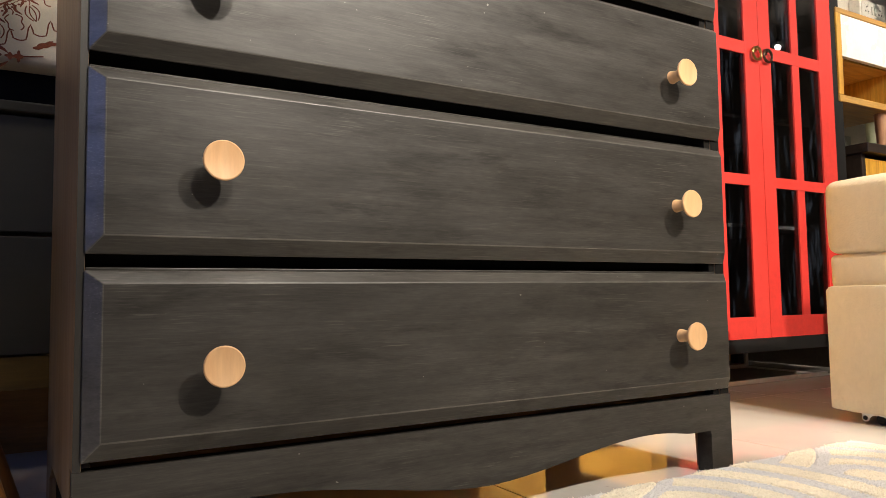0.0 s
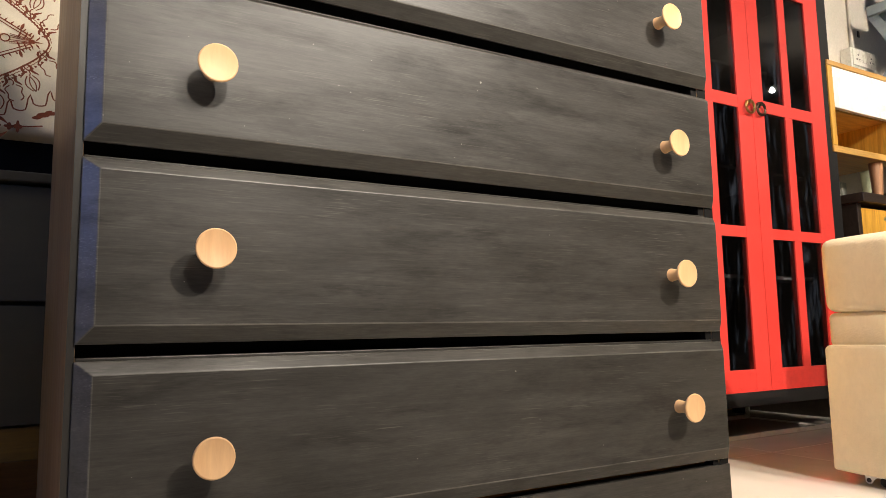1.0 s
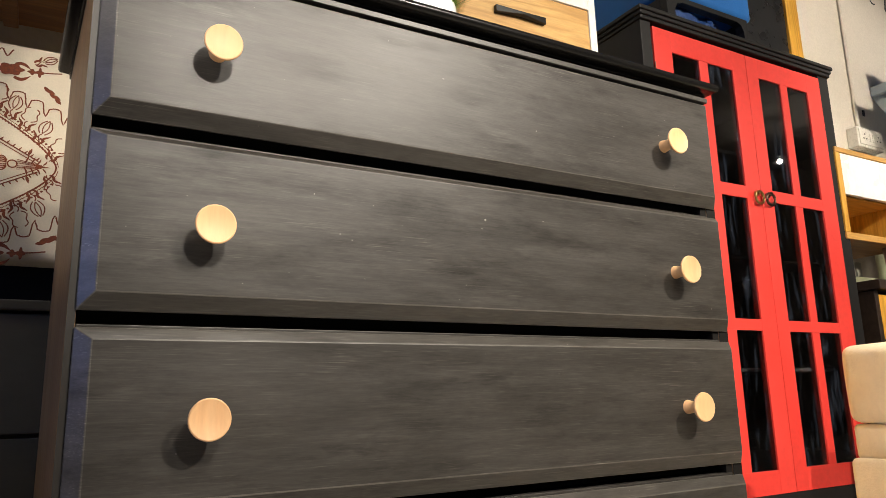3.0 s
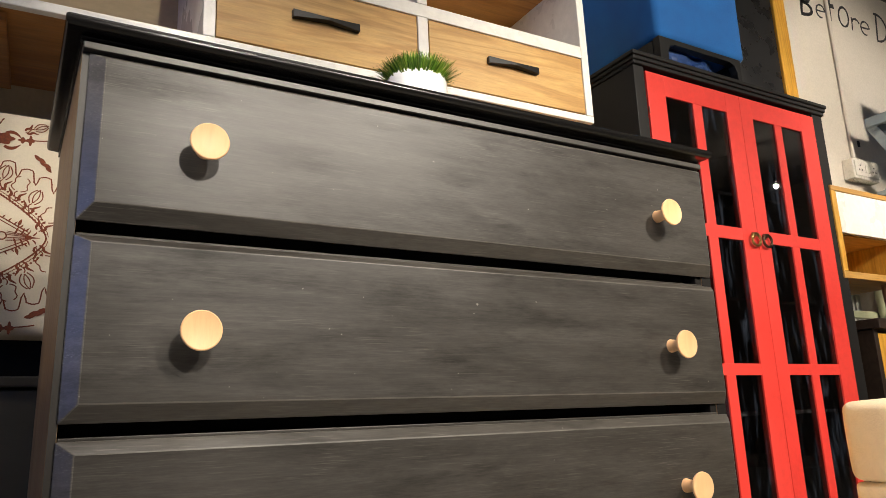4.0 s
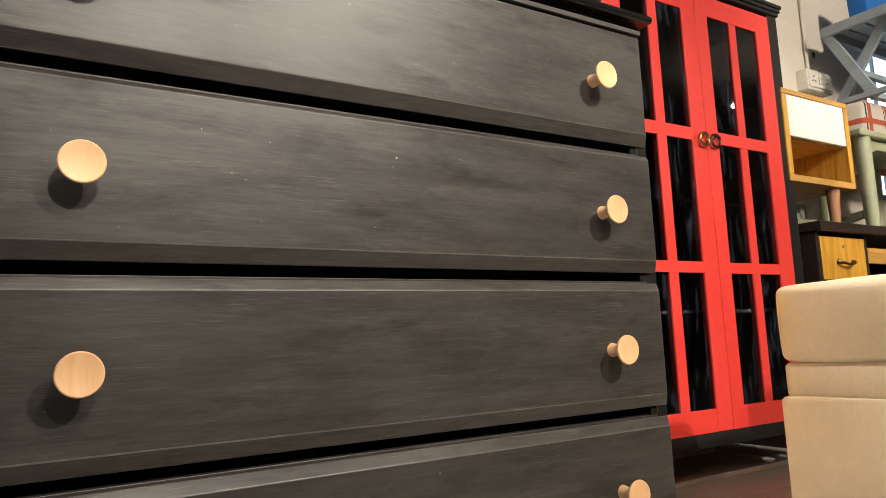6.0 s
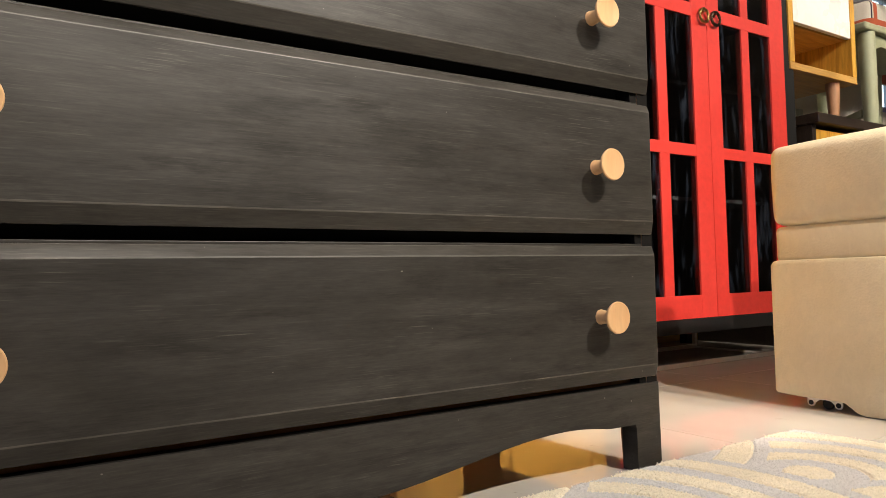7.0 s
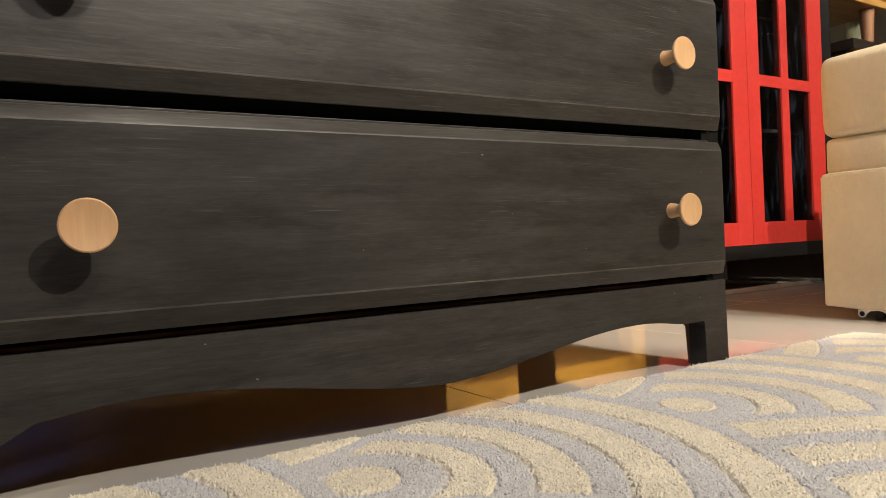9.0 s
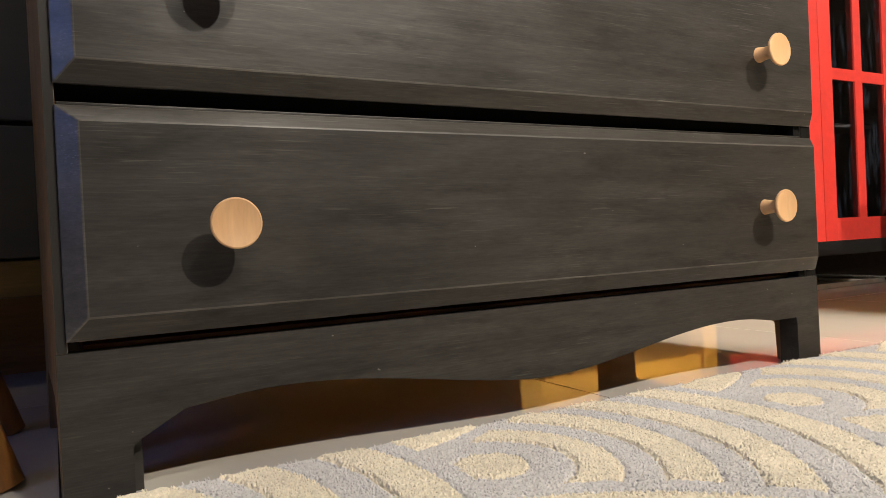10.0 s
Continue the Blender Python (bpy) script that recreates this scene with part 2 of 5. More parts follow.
NAVY = plain("navy_cover_cloth", (0.035, 0.09, 0.28), 0.45, 0, 0.3, 30)
BLACK_GLASS = plain("black_panel", (0.016, 0.016, 0.017), 0.3, 0, 0.3, 12)
DARK_DRESSER = paint("dark_green_grey_paint", (0.042, 0.038, 0.025), (0.075, 0.068, 0.047), (0.45, 0.6), (0.3, 1, 1), 40)
OCHRE_RAIL = wood("ochre_base_rail", (0.10, 0.055, 0.01), (0.2, 0.11, 0.02), (0.26, 0.15, 0.03), "x")
OCHRE_BOARD = wood("ochre_baseboard", (0.20, 0.11, 0.02), (0.40, 0.24, 0.055), (0.52, 0.33, 0.09), "x")
DARK_PANEL = wood("dark_brown_panel", (0.28, 0.13, 0.035), (0.45, 0.22, 0.06), (0.55, 0.28, 0.09), "x")
LAVENDER = plain("lavender_frame_paint", (0.26, 0.24, 0.42), 0.5)
GREY_PALE = paint("pale_grey_slat_paint", (0.36, 0.37, 0.33), (0.5, 0.5, 0.46), (0.5, 0.6), (1, 1, 0.3), 60)
STEEL = plain("caster_steel", (0.5, 0.5, 0.5), 0.3, 1.0)
CREAM_CLOTH = paint("cream_printed_cloth", (0.66, 0.57, 0.42), (0.75, 0.66, 0.50), (0.8, 0.9), (1, 1, 1), 420, 0.3, 6)
PRINT = plain("brown_print", (0.23, 0.052, 0.016), 0.85, 0, 0.3, 300)


def glass_material():
    """Glass whose dark tint stands for the dim inside of the cabinet, with dusty vertical wipe marks."""
    m, n, l, b = nodes_of("cabinet_glass")
    b.inputs["Base Color"].default_value = (0.10, 0.105, 0.115, 1)
    b.inputs["Transmission Weight"].default_value = 1.0
    b.inputs["IOR"].default_value = 1.45
    b.inputs["Roughness"].default_value = 0.01
    smear = noise_at(n, l, 15, (2.3, 1, 0.42), 6, 0.66, 0.7, own_shift(n, l))
    dust = n.new("ShaderNodeBsdfDiffuse")
    dust.inputs["Color"].default_value = (0.28, 0.35, 0.50, 1)
    f = n.new("ShaderNodeMapRange")
    f.inputs["From Min"].default_value, f.inputs["From Max"].default_value = 0.55, 0.82
    f.inputs["To Max"].default_value = 0.12
    l.new(smear, f.inputs["Value"])
    mixed = n.new("ShaderNodeMixShader")
    l.new(f.outputs["Result"], mixed.inputs[0])
    l.new(b.outputs[0], mixed.inputs[1])
    l.new(dust.outputs[0], mixed.inputs[2])
    l.new(mixed.outputs[0], n["Material Output"].inputs["Surface"])
    return m


def leather_material():
    """Beige pebbled leatherette, creased by use, with a few dark scuffs."""
    m, n, l, b = nodes_of("beige_leatherette")
    big = noise_at(n, l, 4, (1, 1, 1), 4, 0.6, 0.3)
    crease = noise_at(n, l, 55, (1.3, 1.3, 0.8), 6, 0.66, 0.8)
    tc, v = n.new("ShaderNodeTexCoord"), n.new("ShaderNodeTexVoronoi")
    v.feature = "F1"
    v.inputs["Scale"].default_value = 210
    l.new(tc.outputs["Object"], v.inputs["Vector"])
    scuff = noise_at(n, l, 17, (1, 0.7, 2.6), 5, 0.62, 0.5)
    c = mix(n, l, (0.66, 0.575, 0.405), (0.74, 0.655, 0.48), ramp_fac(n, l, big, 0.3, 0.7))
    c = mix(n, l, c, ramp_col(n, l, crease, 0.93, 1.03), 0.8, "MULTIPLY")
    c = mix(n, l, c, (0.25, 0.185, 0.12), ramp_fac(n, l, scuff, 0.70, 0.80))
    l.new(c, b.inputs["Base Color"])
    rough_from(n, l, b, crease, 0.42, 0.58)
    h = n.new("ShaderNodeMath")
    h.operation = "MULTIPLY_ADD"
    l.new(v.outputs["Distance"], h.inputs[0])
    h.inputs[1].default_value = 0.35
    l.new(crease, h.inputs[2])
    bump(n, l, b, h.outputs[0], 0.36, 0.003)
    return m


def tile_material():
    """Polished cream vitrified tile: near-mirror gloss, faint clouds, dust and scuffs."""
    m, n, l, b = nodes_of("polished_cream_tile")
    shift = own_shift(n, l)
    cloud = noise_at(n, l, 3.5, (1, 1, 1), 5, 0.6, 0.6, shift)
    dirt = noise_at(n, l, 30, (1, 0.6, 1), 6, 0.75, 0.8, shift)
    c = mix(n, l, (0.585, 0.555, 0.495), (0.645, 0.615, 0.555), ramp_fac(n, l, cloud, 0.3, 0.7))
    c = mix(n, l, c, (0.22, 0.17, 0.12), ramp_fac(n, l, dirt, 0.66, 0.84))
    l.new(c, b.inputs["Base Color"])
    rough_from(n, l, b, dirt, 0.03, 0.09)
    b.inputs["IOR"].default_value = 1.35
    return m


def rug_material():
    """Cut pile in two colours, told apart by the mesh's own pattern value."""
    m, n, l, b = nodes_of("two_tone_pile")
    at = n.new("ShaderNodeAttribute")
    at.attribute_name = "figure"
    edge = noise_at(n, l, 130, (1, 1, 1), 3, 0.6)
    add = n.new("ShaderNodeMath")
    add.operation = "MULTIPLY_ADD"
    l.new(edge, add.inputs[0])
    add.inputs[1].default_value = 0.5
    l.new(at.outputs["Fac"], add.inputs[2])
    f = ramp_fac(n, l, add.outputs[0], 0.22, 0.34)
    fibre = noise_at(n, l, 420, (1, 1, 1), 4, 0.7)
    cloud = noise_at(n, l, 9, (1, 1, 1), 4, 0.6)
    c = mix(n, l, (0.77, 0.745, 0.72), (0.99, 0.895, 0.70), f)
    knot = noise_at(n, l, 190, (1, 1, 1), 2, 0.5)
    c = mix(n, l, c, ramp_col(n, l, fibre, 0.80, 1.10), 0.8, "MULTIPLY")
    c = mix(n, l, c, ramp_col(n, l, knot, 0.86, 1.06), 0.8, "MULTIPLY")
    c = mix(n, l, c, ramp_col(n, l, cloud, 0.85, 1.05), 0.8, "MULTIPLY")
    l.new(c, b.inputs["Base Color"])
    b.inputs["Roughness"].default_value = 0.95
    b.inputs["Sheen Weight"].default_value = 0.15
    bump(n, l, b, fibre, 0.5, 0.003)
    return m


def grass_material():
    m, n, l, b = nodes_of("plastic_grass")
    g = n.new("ShaderNodeNewGeometry")
    r = ramp(n, [(0.0, (0.025, 0.08, 0.006)), (0.55, (0.09, 0.22, 0.015)), (1.0, (0.30, 0.42, 0.05))])
    l.new(g.outputs["Random Per Island"], r.inputs["Fac"])
    l.new(r.outputs["Color"], b.inputs["Base Color"])
    b.inputs["Roughness"].default_value = 0.4
    return m


def check_material():
    """Cream cloth with woven red and navy stripes both ways."""
    m, n, l, b = nodes_of("red_check_cloth")
    tc, sep = n.new("ShaderNodeTexCoord"), n.new("ShaderNodeSeparateXYZ")
    l.new(tc.outputs["Object"], sep.inputs[0])

    def stripe(axis, period, offset, half):
        a, f, c = n.new("ShaderNodeMath"), n.new("ShaderNodeMath"), n.new("ShaderNodeMath")
        a.operation, a.inputs[1].default_value, a.inputs[2].default_value = "MULTIPLY_ADD", 1 / period, offset
        l.new(sep.outputs[axis], a.inputs[0])
        f.operation = "FRACT"
        l.new(a.outputs[0], f.inputs[0])
        c.operation, c.inputs[1].default_value, c.inputs[2].default_value = "COMPARE", 0.5, half / period
        l.new(f.outputs[0], c.inputs[0])
        return c.outputs[0]

    c = mix(n, l, (0.58, 0.53, 0.46), (0.42, 0.08, 0.03), stripe("X", 0.16, 0.1, 0.016))
    c = mix(n, l, c, (0.03, 0.02, 0.04), stripe("X", 0.16, 0.27, 0.003))
    c = mix(n, l, c, (0.42, 0.08, 0.03), stripe("Z", 0.2, 0.2, 0.014))
    weave = noise_at(n, l, 300, detail=3)
    c = mix(n, l, c, ramp_col(n, l, weave, 0.7, 1.1), 0.7, "MULTIPLY")
    l.new(c, b.inputs["Base Color"])
    b.inputs["Roughness"].default_value = 0.9
    return m


def glow_material(name, colour, strength):
    m, n, l, b = nodes_of(name)
    b.inputs["Base Color"].default_value = (*colour, 1)
    b.inputs["Emission Color"].default_value = (*colour, 1)
    b.inputs["Emission Strength"].default_value = strength
    return m


GLASS, LEATHER, TILE, RUG = glass_material(), leather_material(), tile_material(), rug_material()
GRASS, CHECK = grass_material(), check_material()
OUTSIDE = glow_material("bright_outdoors", (0.72, 0.86, 1.0), 1.6)
LAMP_FACE = glow_material("lit_diffuser", (1.0, 0.95, 0.88), 3.0)
GROUT = plain("dark_grout", (0.035, 0.028, 0.022), 0.7)

# ---- building helpers ----
BASE = {}


def thing(name, at, label, category, group="", kind=""):
    """An empty at the base of a thing, to hold its parts."""
    ob = new(name)
    ob.empty_display_size = 0.05
    ob.location = at
    BASE[ob.name] = Vector(at)
    return tagged(ob, label, category, group, kind)


def part(name, bm, material, parent=None, label="", smooth=False):
    """Links a bmesh, given in the place's own coordinates, as one mesh under a thing or part."""
    me = bpy.data.meshes.new(name)
    bmesh.ops.recalc_face_normals(bm, faces=bm.faces)
    if smooth:
        for f in bm.faces:
            f.smooth = True
    bm.to_mesh(me)
    bm.free()
    me.materials.append(material)
    ob = new(name, me)
    if parent is not None:
        ob.parent = parent
        if parent.name in BASE:
            ob.matrix_parent_inverse = Matrix.Translation(-BASE[parent.name])
    if label:
        ob["label"] = label
    if smooth:
        me.set_sharp_from_angle(angle=radians(38))
    return ob


def box(x0, x1, y0, y1, z0, z1, bevel=0.0, segments=2, bm=None):
    own = bmesh.new()
    bmesh.ops.create_cube(own, size=1.0, matrix=Matrix.LocRotScale(((x0 + x1) / 2, (y0 + y1) / 2, (z0 + z1) / 2), None, (x1 - x0, y1 - y0, z1 - z0)))
    if bevel:
        bmesh.ops.bevel(own, geom=own.edges[:], offset=bevel, segments=segments, profile=0.5, affect="EDGES")
    if bm is None:
        return own
    return join(bm, own)


def join(bm, other):
    me = bpy.data.meshes.new("joint")
    other.to_mesh(me)
    other.free()
    bm.from_mesh(me)
    bpy.data.meshes.remove(me)
    return bm


def prism(outline, axis, a, b, bevel=0.0):
    """A flat outline of (u, v) pairs pushed along an axis from a to b: x: (y, z), y: (x, z), z: (x, y)."""
    bm = bmesh.new()
    put = {"x": lambda u, v, w: (w, u, v), "y": lambda u, v, w: (u, w, v), "z": lambda u, v, w: (u, v, w)}[axis]
    low = [bm.verts.new(put(u, v, a)) for u, v in outline]
    high = [bm.verts.new(put(u, v, b)) for u, v in outline]
    caps = [bm.faces.new(low), bm.faces.new(high[::-1])]
    for i in range(len(low)):
        j = (i + 1) % len(low)
        bm.faces.new((low[i], high[i], high[j], low[j]))
    bmesh.ops.recalc_face_normals(bm, faces=bm.faces)
    if bevel:
        rim = [e for f in caps for e in f.edges]
        bmesh.ops.bevel(bm, geom=rim, offset=bevel, segments=2, profile=0.5, affect="EDGES")
    return bm


def lathe(profile, steps=32, m=None):
    """Turns (radius, height) pairs round z."""
    bm = bmesh.new()
    rings = []
    for r, z in profile:
        if r < 1e-6:
            rings.append([bm.verts.new((0, 0, z))])
        else:
            rings.append([bm.verts.new((r * math.cos(2 * math.pi * i / steps), r * math.sin(2 * math.pi * i / steps), z)) for i in range(steps)])
    for p, q in zip(rings, rings[1:]):
        for i in range(steps):
            j = (i + 1) % steps
            if len(p) == 1 and len(q) == 1:
                continue
            if len(p) == 1:
                bm.faces.new((p[0], q[i], q[j]))
            elif len(q) == 1:
                bm.faces.new((p[i], q[0], p[j]))
            else:
                bm.faces.new((p[i], q[i], q[j], p[j]))
    if m is not None:
        bmesh.ops.transform(bm, matrix=m, verts=bm.verts)
    return bm


def tube(points, radius, steps=10, closed=False, bm=None):
    """A round bar along points; radius may be one number or one for each point."""
    bm = bm or bmesh.new()
    pts = [Vector(p) for p in points]
    radii = radius if isinstance(radius, (list, tuple)) else [radius] * len(pts)
    rings = []
    for i, p in enumerate(pts):
        a = pts[i - 1] if i or closed else p
        b = pts[(i + 1) % len(pts)] if i + 1 < len(pts) or closed else p
        turn = (b - a).to_track_quat("Z", "Y").to_matrix()
        rings.append([bm.verts.new(p + turn @ Vector((radii[i] * math.cos(2 * math.pi * k / steps), radii[i] * math.sin(2 * math.pi * k / steps), 0))) for k in range(steps)])
    pairs = list(zip(rings, rings[1:])) + ([(rings[-1], rings[0])] if closed else [])
    for p, q in pairs:
        for k in range(steps):
            j = (k + 1) % steps
            bm.faces.new((p[k], q[k], q[j], p[j]))
    if not closed:
        bm.faces.new(rings[0][::-1])
        bm.faces.new(rings[-1])
    return bm


def bar(a, b, wide, deep, side=(0, 0, 1), bevel=0.002, bm=None):
    """A squared bar from a to b; side: the direction in which it is deep."""
    a, b = Vector(a), Vector(b)
    d = (b - a).normalized()
    s = Vector(side)
    s = (s - d * s.dot(d)).normalized()
    o = d.cross(s)
    turn = Matrix((o, s, d)).transposed().to_4x4()
    own = bmesh.new()
    bmesh.ops.create_cube(own, size=1.0)
    bmesh.ops.transform(own, matrix=Matrix.Translation((a + b) / 2) @ turn @ Matrix.Diagonal((wide, deep, (b - a).length, 1)), verts=own.verts)
    if bevel:
        bmesh.ops.bevel(own, geom=own.edges[:], offset=bevel, segments=2, profile=0.5, affect="EDGES")
    return own if bm is None else join(bm, own)


def cushion(x0, x1, y0, y1, z0, z1, puff=0.01, round_by=0.03, cuts=10, seed=0):
    """An upholstered block with soft edges and slightly swollen faces."""
    bm = box(x0, x1, y0, y1, z0, z1)
    bmesh.ops.bevel(bm, geom=bm.edges[:], offset=round_by, segments=4, profile=0.5, affect="EDGES")
    bmesh.ops.subdivide_edges(bm, edges=[e for e in bm.edges if e.calc_length() > 0.06], cuts=cuts, use_grid_fill=True)
    c, h = Vector(((x0 + x1) / 2, (y0 + y1) / 2, (z0 + z1) / 2)), Vector(((x1 - x0) / 2, (y1 - y0) / 2, (z1 - z0) / 2))
    for v in bm.verts:
        q = Vector(((v.co.x - c.x) / h.x, (v.co.y - c.y) / h.y, (v.co.z - c.z) / h.z))
        for i in range(3):
            j, k = (i + 1) % 3, (i + 2) % 3
            if abs(q[i]) > 0.97:
                v.co[i] += math.copysign(puff * (1 - q[j] ** 2) * (1 - q[k] ** 2), q[i])
        v.co += 0.0025 * noise.noise_vector(v.co * 7 + Vector((seed, 0, 0)))
    return bm


# ---- the room ----
XW, XE, YS, YN, TOP = -3.2, 7.4, -5.0, 1.27, 3.0


def wall_with_hole(name, along, place, thick, a, b, hole=None, material=None):
    """A wall from a to b along x or y, with one opening (from, to, sill, head) through it."""
    bm = bmesh.new()
    spans = [(a, b, 0, TOP)]
    if hole:
        h0, h1, s, t = hole
        spans = [(a, h0, 0, TOP), (h1, b, 0, TOP), (h0, h1, 0, s), (h0, h1, t, TOP)]
    for u0, u1, z0, z1 in spans:
        if along == "x":
            box(u0, u1, place, place + thick, z0, z1, bm=bm)
        else:
            box(place, place + thick, u0, u1, z0, z1, bm=bm)
    return tagged(part(name, bm, material or WALL), "unseen brown wall, darkened to hold down bounced light" if material else "cream painted plaster wall", "wall", kind="structure")


wall_with_hole("wall_north", "x", YN, 0.2, XW, XE, (4.40, 5.6, 1.17, 2.25))
wall_with_hole("wall_south", "x", YS - 0.2, 0.2, XW, XE, None, SHOP_WALL)
# the west opening is unseen, added for the blue fill
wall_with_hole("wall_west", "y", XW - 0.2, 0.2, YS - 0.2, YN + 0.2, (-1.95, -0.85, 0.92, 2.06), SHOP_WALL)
wall_with_hole("wall_east", "y", XE, 0.2, YS - 0.2, YN + 0.2, None, SHOP_WALL)
tagged(part("ceiling", box(XW - 0.2, XE + 0.2, YS - 0.2, YN + 0.2, TOP, TOP + 0.1), CEILING), "unseen brown-grey ceiling, darkened to hold down bounced light", "ceiling", kind="structure")
backdrop = tagged(part("backdrop", box(2.5, 8.0, 2.2, 2.25, -0.5, 4.0), OUTSIDE), "bright hazy daylight outside the window", "backdrop", kind="structure")

# ---- chest of drawers ----
CL, CR, FRONT, BACK = 0.0275, 1.010, 0.014, 0.405
MID = (CL + CR) / 2


def drawer_front(z0, z1, high):
    """A board with its four edges chamfered: outer rim at the carcass, flat face proud of it."""
    x0, x1 = CL + 0.0075, CR - 0.0035
    rim, low = 0.0165, 0.019
    bm = bmesh.new()
    back = [bm.verts.new((x, FRONT - 0.001, z)) for x, z in ((x0, z0), (x1, z0), (x1, z1), (x0, z1))]
    edge = [bm.verts.new((x, 0.0105, z)) for x, z in ((x0, z0), (x1, z0), (x1, z1), (x0, z1))]
    face = [bm.verts.new((x, 0.0, z)) for x, z in ((x0 + rim, z0 + low), (x1 - 0.0075, z0 + low), (x1 - 0.0075, z1 - high), (x0 + rim, z1 - high))]
    bm.faces.new(back)
    bm.faces.new(face[::-1])
    for p, q in ((back, edge), (edge, face)):
        for i in range(4):
            j = (i + 1) % 4
            bm.faces.new((p[i], p[j], q[j], q[i]))
    bmesh.ops.recalc_face_normals(bm, faces=bm.faces)
    # upper and left chamfers take the paint lightened for caught light
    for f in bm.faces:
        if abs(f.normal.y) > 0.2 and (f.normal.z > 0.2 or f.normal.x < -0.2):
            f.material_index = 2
    worn = bmesh.ops.bevel(bm, geom=[e for e in bm.edges if not all(abs(v.co.y - FRONT + 0.001) < 1e-5 for v in e.verts)], offset=0.0010, segments=2, profile=0.5, affect="EDGES")
    for f in worn["faces"]:
        f.material_index = 1
    return bm


def knob(x, z, parent):
    """Turned mushroom knob with a dished face on a flared stem."""
    prof = [(0.0, 0.0), (0.0105, 0.0), (0.0098, 0.004), (0.0085, 0.012), (0.0092, 0.018), (0.0125, 0.0235), (0.0175, 0.0268), (0.0208, 0.0292), (0.0218, 0.0312), (0.0214, 0.0330), (0.0203, 0.0336), (0.0170, 0.0328), (0.0110, 0.0316), (0.0, 0.0308)]
    m = Matrix.Translation((x, 0.0, z)) @ Matrix.Rotation(radians(90), 4, "X")
    return part("knob", lathe(prof, 40, m), BEECH, parent, "pale turned beech knob with a dished face", smooth=True)


def splay(bm):
    """The left side stands a little out of square towards the back."""
    for v in bm.verts:
        if v.co.x < 0.3:
            v.co.x -= 0.013 * max(0.0, v.co.y - FRONT) / (BACK - FRONT)
    return bm


def apron_outline():
    """The scalloped front: two feet, two rises and a drop in the middle."""
    def lower(x):
        d = abs(x - MID)
        if d > 0.392:
            return 0.070
        if d > 0.31:
            return 0.070 + 0.008 * math.sin((0.392 - d) / 0.082 * math.pi / 2)
        s = d / 0.31
        return 0.0445 + 0.0335 * (0.5 - 0.5 * math.cos(math.pi * s)) ** 0.9
    xs = [MID - 0.395 + 0.838 * i / 60 for i in range(61)]
    pts = [(CL, 0.0), (CL, 0.127), (CR + 0.003, 0.127), (CR + 0.005, 0.0), (MID + 0.446, 0.0), (MID + 0.445, 0.064)]
    pts += [(x, lower(x)) for x in reversed(xs)]
    return pts + [(MID - 0.438, 0.046), (MID - 0.438, 0.0)]


